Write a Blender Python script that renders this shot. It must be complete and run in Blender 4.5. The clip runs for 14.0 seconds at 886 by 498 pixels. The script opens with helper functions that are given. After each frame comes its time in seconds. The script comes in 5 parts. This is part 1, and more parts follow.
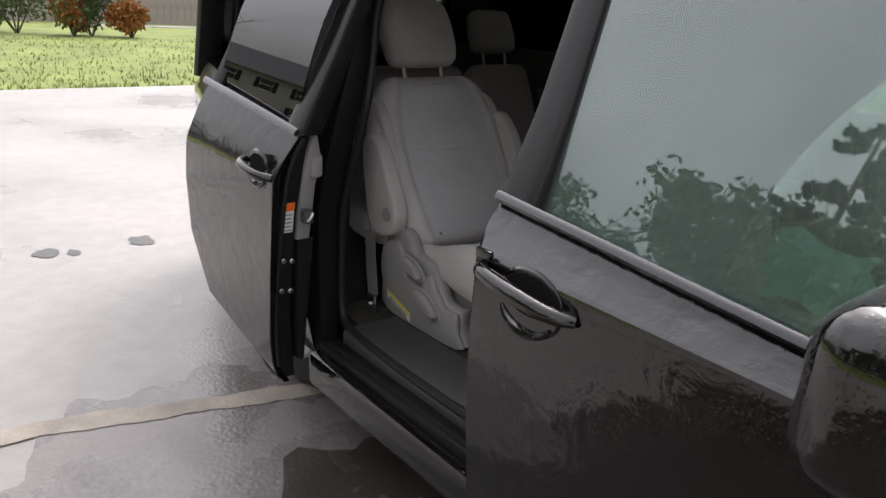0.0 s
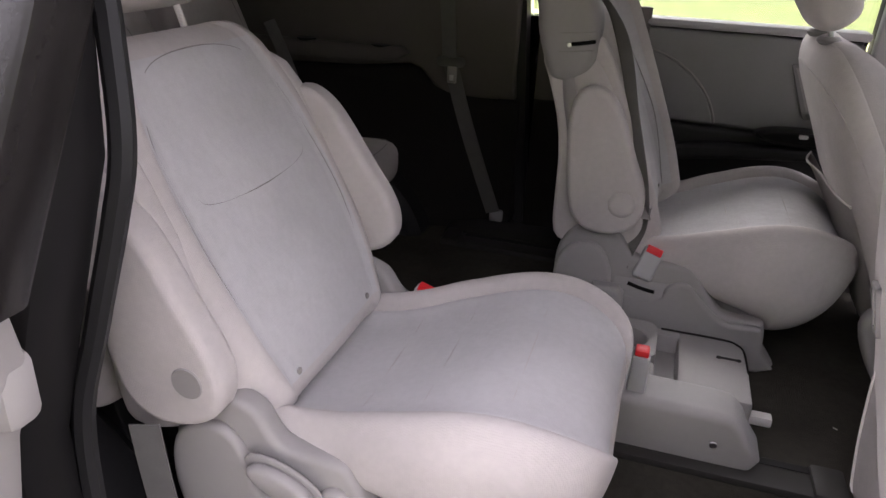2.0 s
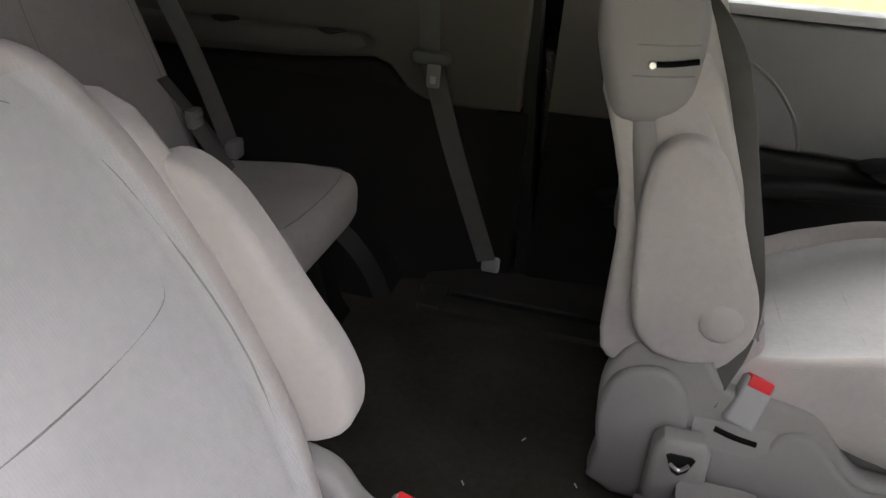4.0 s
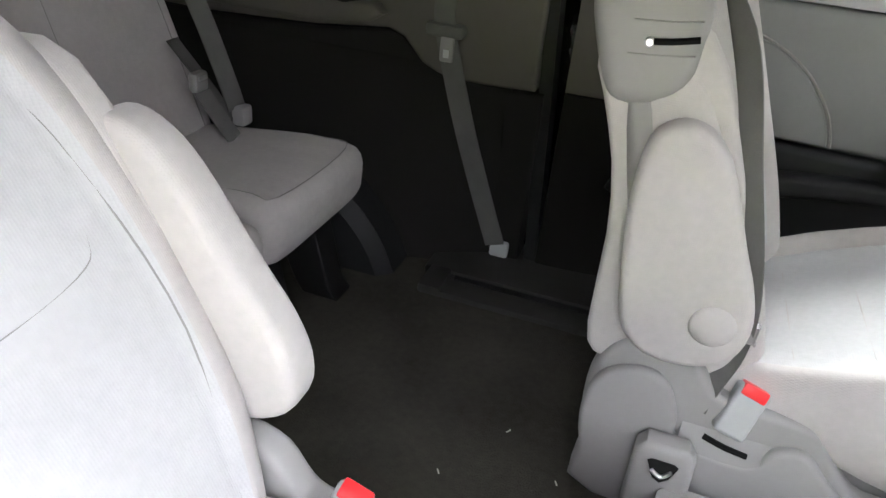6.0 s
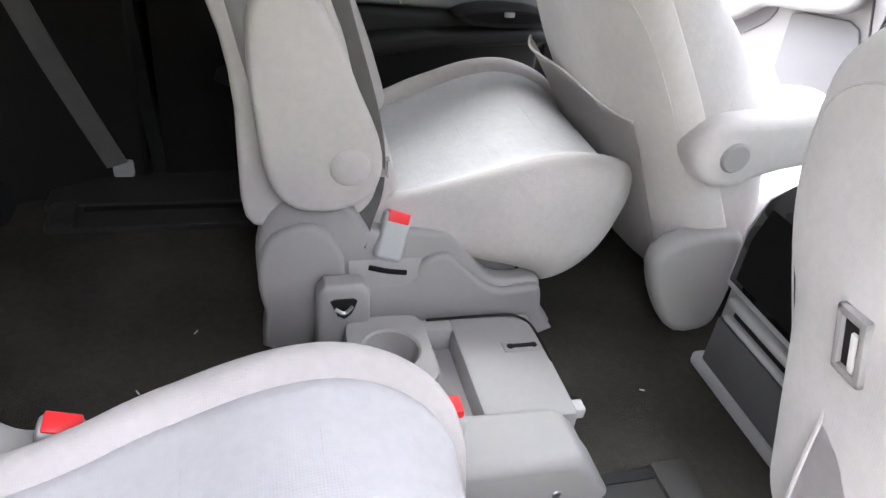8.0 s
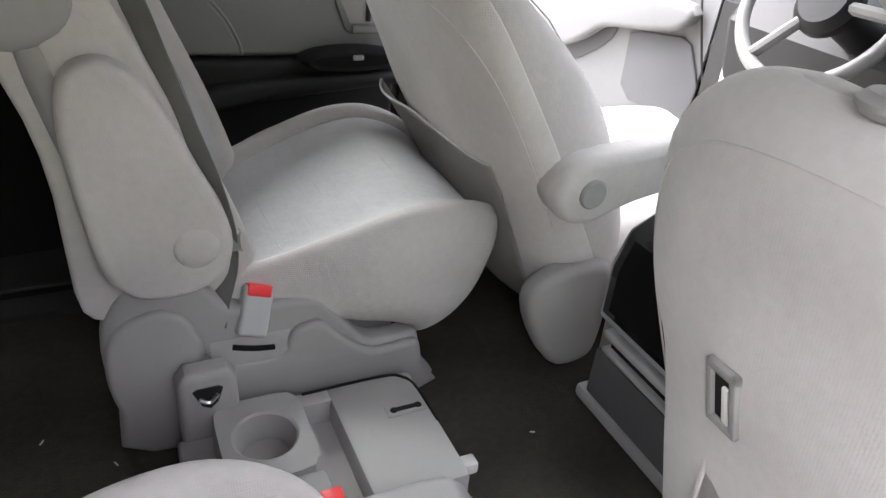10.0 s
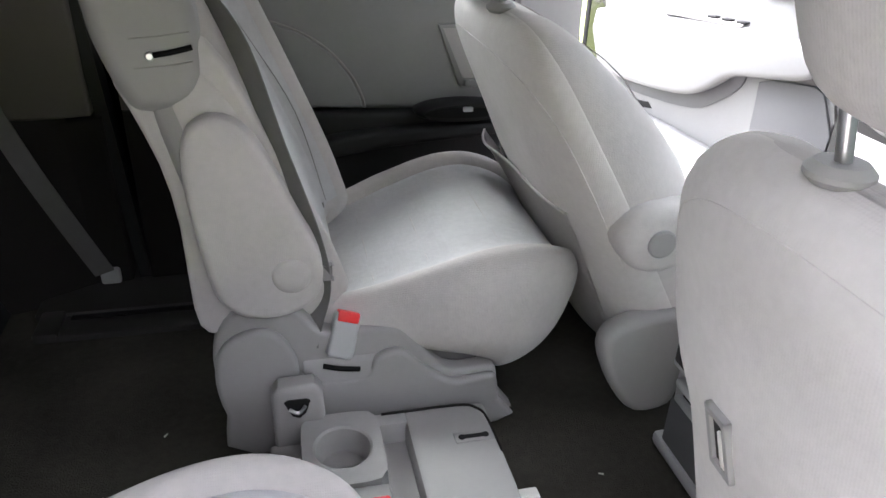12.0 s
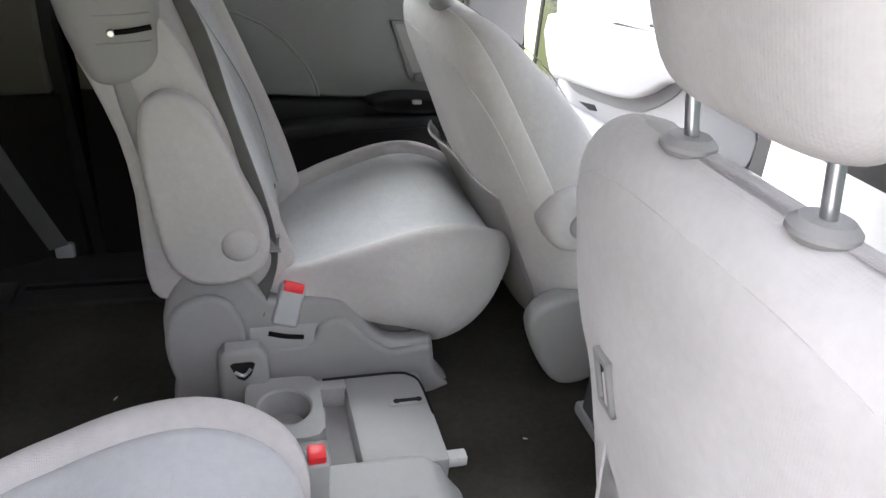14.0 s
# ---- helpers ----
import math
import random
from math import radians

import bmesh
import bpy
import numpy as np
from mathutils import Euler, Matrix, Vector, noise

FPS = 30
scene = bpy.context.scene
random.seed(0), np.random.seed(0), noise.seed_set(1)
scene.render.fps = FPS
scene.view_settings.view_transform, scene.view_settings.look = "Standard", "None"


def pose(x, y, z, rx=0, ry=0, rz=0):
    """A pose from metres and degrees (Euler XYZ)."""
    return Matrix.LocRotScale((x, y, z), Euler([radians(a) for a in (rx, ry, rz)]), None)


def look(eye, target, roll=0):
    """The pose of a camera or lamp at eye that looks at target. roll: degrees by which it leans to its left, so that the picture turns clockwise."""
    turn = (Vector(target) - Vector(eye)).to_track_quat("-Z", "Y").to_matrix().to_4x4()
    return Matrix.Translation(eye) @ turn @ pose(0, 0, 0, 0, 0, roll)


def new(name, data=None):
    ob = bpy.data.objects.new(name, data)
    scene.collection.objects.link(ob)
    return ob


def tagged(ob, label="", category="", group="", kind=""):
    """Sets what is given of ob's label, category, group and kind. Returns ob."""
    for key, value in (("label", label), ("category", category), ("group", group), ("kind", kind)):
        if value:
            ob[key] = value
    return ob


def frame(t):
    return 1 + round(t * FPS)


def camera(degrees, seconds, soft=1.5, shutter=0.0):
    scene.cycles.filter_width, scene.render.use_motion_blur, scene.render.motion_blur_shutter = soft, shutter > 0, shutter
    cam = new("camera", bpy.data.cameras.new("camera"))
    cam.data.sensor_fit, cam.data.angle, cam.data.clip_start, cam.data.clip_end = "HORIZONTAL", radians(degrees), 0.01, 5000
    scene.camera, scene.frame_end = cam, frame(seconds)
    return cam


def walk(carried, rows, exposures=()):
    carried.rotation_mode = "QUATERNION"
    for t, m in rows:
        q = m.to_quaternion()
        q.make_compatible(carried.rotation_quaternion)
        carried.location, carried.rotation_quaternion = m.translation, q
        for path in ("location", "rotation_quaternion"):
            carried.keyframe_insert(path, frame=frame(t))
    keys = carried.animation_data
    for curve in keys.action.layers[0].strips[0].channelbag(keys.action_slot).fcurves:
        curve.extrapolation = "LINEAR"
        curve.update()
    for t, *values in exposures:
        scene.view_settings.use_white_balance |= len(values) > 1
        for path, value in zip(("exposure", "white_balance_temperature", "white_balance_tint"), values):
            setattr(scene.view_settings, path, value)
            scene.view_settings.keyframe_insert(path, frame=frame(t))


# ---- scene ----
cam = camera(63.7, 14.0)
PATH = [
    (0, (3.103, -0.778, 1.414), (1.648, 0.432, 0.766), 3.2),
    (0.5, (2.668, -0.669, 1.393), (1.434, 0.736, 0.683), 2.9),
    (0.7, (2.514, -0.612, 1.382), (1.314, 0.853, 0.737), 1.2),
    (1, (2.29, -0.523, 1.379), (1.158, 1.006, 0.761), 3.2),
    (1.5, (2.037, -0.392, 1.36), (1.222, 1.304, 0.681), 2.6),
    (2, (1.848, -0.181, 1.34), (1.33, 1.565, 0.513), 2.7),
    (2.5, (1.725, 0.023, 1.329), (1.415, 1.777, 0.418), 4.1),
    (3, (1.634, 0.181, 1.324), (1.631, 1.948, 0.386), 3.3),
    (3.5, (1.608, 0.341, 1.316), (1.49, 2.098, 0.369), 3.8),
    (3.7, (1.602, 0.417, 1.315), (1.335, 2.163, 0.377), 3.8),
    (5.8, (1.679, 0.52, 1.301), (1.088, 2.179, 0.355), 5.3),
    (6, (1.68, 0.519, 1.297), (1.185, 2.186, 0.309), 6.0),
    (6.5, (1.691, 0.506, 1.295), (1.42, 2.208, 0.281), 5.7),
    (7, (1.662, 0.502, 1.282), (1.836, 2.181, 0.21), 6.1),
    (7.5, (1.644, 0.484, 1.253), (2.157, 2.04, 0.105), 8.4),
    (8, (1.668, 0.436, 1.27), (2.169, 2.033, 0.175), 7.1),
    (8.2, (1.703, 0.408, 1.274), (2.221, 1.999, 0.178), 7.6),
    (10.3, (1.719, 0.505, 1.304), (2.585, 1.992, 0.285), 4.2),
    (10.5, (1.735, 0.504, 1.308), (2.629, 1.967, 0.28), 2.5),
    (11, (1.74, 0.496, 1.333), (2.695, 1.981, 0.394), 1.3),
    (11.5, (1.773, 0.448, 1.344), (2.456, 2.089, 0.427), 1.3),
    (12, (1.798, 0.387, 1.349), (2.221, 2.099, 0.405), 2.1),
    (12.5, (1.815, 0.356, 1.363), (2.342, 2.073, 0.483), 3.2),
    (13, (1.791, 0.378, 1.368), (2.366, 2.069, 0.468), 5.2),
    (13.5, (1.774, 0.365, 1.361), (2.36, 2.031, 0.424), 4.4),
    (14, (1.81, 0.277, 1.357), (2.34, 1.966, 0.426), 5.3),
]
EXPOSE = [(0, -0.27, 6520, 15), (0.5, 0.3, 6560, 24), (1.0, 0.9, 6560, 22), (1.5, 1.23, 6560, 26), (2.0, 1.55, 6600, 26), (2.5, 1.68, 6600, 23), (3.0, 1.83, 6620, 22), (3.5, 1.93, 6640, 20), (6.0, 3.27, 6290, 13), (7.0, 3.46, 6230, 14), (8.0, 3.04, 6180, 17), (10.5, 2.3, 6340, 15), (12.5, 2.42, 6130, 15), (13.0, 2.14, 6130, 15), (13.5, 2.11, 6130, 15), (14.0, 2.37, 6130, 15)]
walk(cam, [(t, look(eye, target, roll)) for t, eye, target, roll in PATH], EXPOSE)
SKY = 0.34



# ---------------------------------------------------------------- light
world = bpy.data.worlds.new("overcast_sky")
scene.world = world
world.use_nodes = True
wn = world.node_tree.nodes
sky = wn.new("ShaderNodeTexSky")
sky.sky_type, sky.sun_disc = "NISHITA", False
sky.sun_elevation, sky.sun_rotation = radians(56), radians(331)
sky.air_density, sky.dust_density = 1.6, 5.0
grey = wn.new("ShaderNodeHueSaturation")
grey.inputs["Saturation"].default_value = 0.18
cloud_map = wn.new("ShaderNodeTexCoord")
cloud = wn.new("ShaderNodeTexNoise")
cloud.inputs["Scale"].default_value, cloud.inputs["Detail"].default_value = 3.0, 6.0
cloud_ramp = wn.new("ShaderNodeMapRange")
cloud_ramp.inputs["From Min"].default_value, cloud_ramp.inputs["From Max"].default_value = 0.3, 0.75
cloud_ramp.inputs["To Min"].default_value, cloud_ramp.inputs["To Max"].default_value = 0.75, 1.3
cloud_mul = wn.new("ShaderNodeVectorMath")
cloud_mul.operation = "MULTIPLY"
wl = world.node_tree.links
wl.new(sky.outputs[0], grey.inputs["Color"])
wl.new(cloud_map.outputs["Generated"], cloud.inputs["Vector"])
wl.new(cloud.outputs["Fac"], cloud_ramp.inputs["Value"])
wl.new(grey.outputs[0], cloud_mul.inputs[0])
wl.new(cloud_ramp.outputs[0], cloud_mul.inputs[1])
# an overcast dome: three times as bright overhead as at the horizon
height = wn.new("ShaderNodeSeparateXYZ")
dome = wn.new("ShaderNodeMapRange")
dome.inputs["From Min"].default_value, dome.inputs["From Max"].default_value = 0.0, 1.0
dome.inputs["To Min"].default_value, dome.inputs["To Max"].default_value = 0.95, 1.75
dome_mul = wn.new("ShaderNodeVectorMath")
dome_mul.operation = "MULTIPLY"
wl.new(cloud_map.outputs["Generated"], height.inputs[0])
wl.new(height.outputs["Z"], dome.inputs["Value"])
wl.new(cloud_mul.outputs[0], dome_mul.inputs[0])
wl.new(dome.outputs[0], dome_mul.inputs[1])
wl.new(dome_mul.outputs[0], wn["Background"].inputs["Color"])
wn["Background"].inputs["Strength"].default_value = SKY

sun_data = bpy.data.lights.new("sun", "SUN")
sun_data.energy, sun_data.angle, sun_data.color = 0.42, radians(80), (1.0, 0.98, 0.95)
sun = new("sun", sun_data)
sun.matrix_world = look((-7, 17, 27), (2, 1, 0))


# ---------------------------------------------------------------- materials
def mat(name, colour, rough=0.6, metal=0.0, vary=0.12, scale=6.0, bump=0.0, bump_scale=200.0, coat=0.0, spec=0.5, sheen=0.0, rough_vary=0.0):
    """Base colour that drifts at two scales, with a fine relief."""
    m = bpy.data.materials.new(name)
    m.use_nodes = True
    n, l = m.node_tree.nodes, m.node_tree.links
    b = n["Principled BSDF"]
    b.inputs["Roughness"].default_value, b.inputs["Metallic"].default_value = rough, metal
    b.inputs["Coat Weight"].default_value, b.inputs["Specular IOR Level"].default_value = coat, spec
    b.inputs["Sheen Weight"].default_value = sheen
    where = n.new("ShaderNodeTexCoord")
    big, small = n.new("ShaderNodeTexNoise"), n.new("ShaderNodeTexNoise")
    big.inputs["Scale"].default_value, small.inputs["Scale"].default_value = scale, scale * 14
    big.inputs["Detail"].default_value = 5
    l.new(where.outputs["Object"], big.inputs["Vector"])
    l.new(where.outputs["Object"], small.inputs["Vector"])
    mix = n.new("ShaderNodeMath")
    mix.operation = "MULTIPLY_ADD"
    l.new(small.outputs["Fac"], mix.inputs[0])
    mix.inputs[1].default_value = 0.35
    l.new(big.outputs["Fac"], mix.inputs[2])
    ramp = n.new("ShaderNodeMapRange")
    ramp.inputs["From Min"].default_value, ramp.inputs["From Max"].default_value = 0.4, 0.95
    ramp.inputs["To Min"].default_value, ramp.inputs["To Max"].default_value = 1 - vary, 1 + vary
    l.new(mix.outputs[0], ramp.inputs["Value"])
    tone = n.new("ShaderNodeVectorMath")
    tone.operation = "SCALE"
    tone.inputs[0].default_value = colour
    l.new(ramp.outputs[0], tone.inputs["Scale"])
    l.new(tone.outputs[0], b.inputs["Base Color"])
    if rough_vary:
        rr = n.new("ShaderNodeMapRange")
        rr.inputs["From Min"].default_value, rr.inputs["From Max"].default_value = 0.35, 0.65
        rr.inputs["To Min"].default_value, rr.inputs["To Max"].default_value = max(0.02, rough - rough_vary), rough + rough_vary
        l.new(big.outputs["Fac"], rr.inputs["Value"])
        l.new(rr.outputs[0], b.inputs["Roughness"])
    if bump:
        fine = n.new("ShaderNodeTexNoise")
        fine.inputs["Scale"].default_value, fine.inputs["Detail"].default_value = bump_scale, 3
        l.new(where.outputs["Object"], fine.inputs["Vector"])
        bp = n.new("ShaderNodeBump")
        bp.inputs["Strength"].default_value, bp.inputs["Distance"].default_value = bump, 0.004
        l.new(fine.outputs["Fac"], bp.inputs["Height"])
        l.new(bp.outputs[0], b.inputs["Normal"])
    return m


def knit(name, colour, pitch=220.0, depth=0.35):
    """Seat cloth: soft sheen, mottled nap and a small regular knit."""
    m = mat(name, colour, 0.92, 0, 0.10, 6.0, spec=0.12, sheen=0.12)
    n, l = m.node_tree.nodes, m.node_tree.links
    where = n.new("ShaderNodeTexCoord")
    cells = n.new("ShaderNodeTexVoronoi")
    cells.inputs["Scale"].default_value, cells.inputs["Randomness"].default_value = pitch, 0.25
    l.new(where.outputs["Object"], cells.inputs["Vector"])
    bp = n.new("ShaderNodeBump")
    bp.inputs["Strength"].default_value, bp.inputs["Distance"].default_value = depth, 0.0025
    soft = n.new("ShaderNodeTexNoise")
    soft.inputs["Scale"].default_value, soft.inputs["Detail"].default_value = 16, 4
    l.new(where.outputs["Object"], soft.inputs["Vector"])
    bp2 = n.new("ShaderNodeBump")
    bp2.inputs["Strength"].default_value, bp2.inputs["Distance"].default_value = 0.25, 0.012
    l.new(soft.outputs["Fac"], bp2.inputs["Height"])
    l.new(cells.outputs["Distance"], bp.inputs["Height"])
    l.new(bp2.outputs[0], bp.inputs["Normal"])
    l.new(bp.outputs[0], n["Principled BSDF"].inputs["Normal"])
    return m


def glass(name, tint, clear, mist=0.0):
    """A tinted pane: mostly see-through, with a clean gloss."""
    m = bpy.data.materials.new(name)
    m.use_nodes = True
    n, l = m.node_tree.nodes, m.node_tree.links
    n.remove(n["Principled BSDF"])
    seen, gloss, blend, fres = (n.new("ShaderNode" + k) for k in ("BsdfTransparent", "BsdfGlossy", "MixShader", "Fresnel"))
    seen.inputs["Color"].default_value = (*tint, 1)
    gloss.inputs["Roughness"].default_value = 0.015
    fres.inputs["IOR"].default_value = clear
    l.new(fres.outputs[0], blend.inputs[0])
    l.new(seen.outputs[0], blend.inputs[1])
    l.new(gloss.outputs[0], blend.inputs[2])
    out = blend
    if mist:
        # a film of fine drops that scatters some daylight
        film, out = n.new("ShaderNodeBsdfDiffuse"), n.new("ShaderNodeMixShader")
        film.inputs["Color"].default_value = (0.50, 0.59, 0.55, 1)
        gloss.inputs["Color"].default_value = (0.90, 0.96, 0.94, 1)
        out.inputs[0].default_value = mist
        l.new(blend.outputs[0], out.inputs[1])
        l.new(film.outputs[0], out.inputs[2])
    l.new(out.outputs[0], n["Material Output"].inputs["Surface"])
    return m


M_CLOTH = knit("seat_cloth_grey_beige", (0.47, 0.437, 0.425), 380, 0.15)
M_CLOTH_MID = knit("seat_cloth_insert", (0.475, 0.465, 0.472), 300, 0.12)
M_CLOTH_RIB = knit("seat_back_ribbed_cloth", (0.56, 0.524, 0.51), 300, 0.13)
M_SEAM = mat("seam_thread", (0.26, 0.245, 0.238), 0.9, vary=0.05)
M_TRIM = mat("grey_moulded_plastic", (0.28, 0.265, 0.26), 0.55, vary=0.05, bump=0.12, bump_scale=900)
M_TRIM_LIGHT = mat("light_grey_door_plastic", (0.36, 0.358, 0.358), 0.55, vary=0.05, bump=0.12, bump_scale=700)
M_DARK_TRIM = mat("charcoal_plastic", (0.010, 0.0098, 0.0105), 0.6, vary=0.12, bump=0.15, bump_scale=700, spec=0.3)
M_BROWN_TRIM = mat("dark_grey_side_trim", (0.0135, 0.0118, 0.011), 0.8, vary=0.1, bump=0.2, bump_scale=500, spec=0.2)
M_SIDE_UPPER = mat("grey_side_plastic", (0.105, 0.094, 0.085), 0.7, vary=0.06, bump=0.15, bump_scale=600)
M_BLACK = mat("black_satin", (0.011, 0.0105, 0.011), 0.5, vary=0.1, spec=0.2)
M_FRAME = mat("satin_black_window_frame", (0.012, 0.0108, 0.0108), 0.24, vary=0.15, spec=0.35, bump=0.05, bump_scale=160)
M_STEP = mat("scuffed_grey_step", (0.055, 0.052, 0.051), 0.5, vary=0.15, scale=9, bump=0.3, bump_scale=300)
# near-black painted in for shade inside hollows and slits; also the pull strap
M_FLAT_BLACK = mat("shade_and_strap_black", (0.008, 0.008, 0.008), 0.9, vary=0.1, spec=0.1)
M_RUBBER = mat("black_rubber", (0.016, 0.016, 0.017), 0.5, vary=0.1, spec=0.25)
M_CARPET = mat("dark_olive_carpet", (0.050, 0.046, 0.038), 1.0, vary=0.4, scale=5, bump=1.0, bump_scale=420, spec=0.1)
M_RAIL = mat("rail_cover", (0.030, 0.028, 0.026), 0.5, vary=0.1, spec=0.3)
M_WHEEL = mat("grey_wheel_leather", (0.13, 0.127, 0.125), 0.5, vary=0.06)
M_RED = mat("red_button", (0.72, 0.02, 0.025), 0.4, vary=0.05)
M_WHITE = mat("white_plastic", (0.72, 0.69, 0.66), 0.5, vary=0.04)
M_LABEL = mat("white_paper_label", (0.78, 0.78, 0.76), 0.5, vary=0.03)
M_ORANGE = mat("orange_label_band", (0.85, 0.16, 0.02), 0.5, vary=0.03)
M_YELLOW = mat("yellow_label_band", (0.75, 0.62, 0.06), 0.5, vary=0.03)
M_INK = mat("label_ink", (0.10, 0.10, 0.10), 0.6, vary=0.03)
M_STEEL = mat("brushed_steel", (0.55, 0.55, 0.55), 0.3, 1.0, vary=0.08)
M_BELT = mat("grey_belt_webbing", (0.13, 0.126, 0.12), 0.75, vary=0.1, scale=30, bump=0.5, bump_scale=900)
M_PAINT = mat("wet_black_paint", (0.0055, 0.0045, 0.0042), 0.07, 0.0, vary=0.2, scale=3, coat=0.38, spec=0.5, rough_vary=0.05)


def water(m, runs, beads, grain=(26, 8, 5)):
    """Rain on a smooth surface: slow downward runs and small beads, as relief."""
    n, l = m.node_tree.nodes, m.node_tree.links
    where, squeeze = n.new("ShaderNodeTexCoord"), n.new("ShaderNodeMapping")
    squeeze.inputs["Scale"].default_value = grain
    run, bead = n.new("ShaderNodeTexNoise"), n.new("ShaderNodeTexVoronoi")
    run.inputs["Scale"].default_value, run.inputs["Detail"].default_value = 1.0, 3
    run.inputs["Distortion"].default_value = 0.8
    bead.inputs["Scale"].default_value = 130
    l.new(where.outputs["Object"], squeeze.inputs["Vector"])
    l.new(squeeze.outputs[0], run.inputs["Vector"])
    l.new(where.outputs["Object"], bead.inputs["Vector"])
    drop = n.new("ShaderNodeMapRange")
    drop.inputs["From Min"].default_value, drop.inputs["From Max"].default_value = 0.0, 0.32
    drop.inputs["To Min"].default_value, drop.inputs["To Max"].default_value = 1.0, 0.0
    l.new(bead.outputs["Distance"], drop.inputs["Value"])
    a, b = n.new("ShaderNodeBump"), n.new("ShaderNodeBump")
    a.inputs["Strength"].default_value, a.inputs["Distance"].default_value = runs, 0.01
    b.inputs["Strength"].default_value, b.inputs["Distance"].default_value = beads, 0.002
    l.new(run.outputs["Fac"], a.inputs["Height"])
    l.new(drop.outputs[0], b.inputs["Height"])
    l.new(a.outputs[0], b.inputs["Normal"])
    for node in list(n):
        if node.bl_idname in ("ShaderNodeBsdfPrincipled", "ShaderNodeBsdfGlossy"):
            l.new(b.outputs[0], node.inputs["Normal"])


M_WET_TRIM = mat("wet_black_trim", (0.012, 0.012, 0.013), 0.10, vary=0.2, coat=0.6, spec=0.6, bump=0.2, bump_scale=140)
water(M_PAINT, 0.34, 0.18, (12, 10, 12))
M_HEADLINER = mat("headliner", (0.42, 0.40, 0.38), 0.95, vary=0.05, bump=0.3, bump_scale=500)
M_GLASS = glass("green_tinted_glass", (0.71, 0.74, 0.725), 1.6)
M_GLASS_SIDE = glass("misted_green_glass", (0.55, 0.66, 0.61), 2.3, 0.06)
M_GLASS_DARK = glass("privacy_glass", (0.14, 0.15, 0.145), 2.3)
M_GLASS_QUARTER = glass("smoked_quarter_glass", (0.42, 0.44, 0.43), 2.0)
M_GLASS_REAR = glass("rear_side_glass", (0.68, 0.71, 0.695), 1.7)
water(M_GLASS, 0.10, 0.05)
water(M_GLASS_SIDE, 0.22, 0.02)
water(M_GLASS_DARK, 0.14, 0.015)
M_ASPHALT = mat("wet_grey_driveway", (0.25, 0.236, 0.224), 0.42, vary=0.30, scale=0.6, bump=0.6, bump_scale=60, rough_vary=0.25)
M_GRASS = mat("lawn", (0.15, 0.185, 0.045), 0.95, vary=0.35, scale=0.7, bump=1.0, bump_scale=30)
M_LEAF = mat("dark_green_leaves", (0.075, 0.115, 0.048), 0.7, vary=0.35, scale=1.5)
M_NEEDLE = mat("pine_needles", (0.055, 0.085, 0.052), 0.8, vary=0.3, scale=1.5)
M_AUTUMN = mat("rust_leaves", (0.30, 0.12, 0.03), 0.8, vary=0.35, scale=2)
M_BARK = mat("bark", (0.10, 0.08, 0.065), 0.95, vary=0.3, scale=8, bump=0.8, bump_scale=30)
M_SIDING = mat("grey_house_siding", (0.30, 0.29, 0.27), 0.8, vary=0.08, scale=1)
M_SHINGLE = mat("dark_roof_shingles", (0.07, 0.07, 0.075), 0.9, vary=0.2, scale=3, bump=0.6, bump_scale=20)
M_FENCE = mat("weathered_fence_wood", (0.30, 0.26, 0.24), 0.9, vary=0.2, scale=2)
# grille and panel grey, also painted as shade under the driver's armrest
M_GRILLE = mat("mid_grey_grille_and_shade", (0.105, 0.105, 0.108), 0.75, vary=0.06, bump=0.5, bump_scale=700)
M_DOOR = mat("grey_door_lining", (0.178, 0.177, 0.176), 0.6, vary=0.06, bump=0.15, bump_scale=700)
M_GLOSS = mat("gloss_black", (0.01, 0.01, 0.011), 0.12, coat=0.5)
M_MINT = mat("pale_mint_paper", (0.55, 0.85, 0.75), 0.7, vary=0.06)


# ---------------------------------------------------------------- mesh helpers
def finish(bm, name, material, sharp=38):
    bmesh.ops.recalc_face_normals(bm, faces=bm.faces)
    for f in bm.faces:
        f.smooth = True
    limit = radians(sharp)
    for e in bm.edges:
        if len(e.link_faces) == 2 and e.calc_face_angle(0) > limit:
            e.smooth = False
    me = bpy.data.meshes.new(name)
    bm.to_mesh(me)
    bm.free()
    me.materials.append(material)
    return me


def part(name, bm, material, parent, label="", sharp=38):
    ob = new(name, finish(bm, name, material, sharp))
    ob.parent = parent
    if label:
        ob["label"] = label
    return ob


def thing(name, label, category, group="", at=(0, 0, 0), kind=""):
    ob = new(name)
    ob.empty_display_size = 0.1
    ob.location = at
    return tagged(ob, label, category, group, kind)


def piece(name, bm, material, label, category, kind="", group="", sharp=38):
    return tagged(new(name, finish(bm, name, material, sharp)), label, category, group, kind)


def curve(points, n=6, closed=False):
    """A Catmull-Rom line through the points."""
    p = [Vector(q) for q in points]
    out, k = [], len(p)
    for i in range(k if closed else k - 1):
        a, b, c, d = ((p[(i + j) % k]) if closed else p[min(max(i + j, 0), k - 1)] for j in (-1, 0, 1, 2))
        for s in range(n):
            t = s / n
            out.append(0.5 * (2 * b + (c - a) * t + (2 * a - 5 * b + 4 * c - d) * t * t + (3 * b - a - 3 * c + d) * t ** 3))
    if not closed:
        out.append(p[-1])
    return out


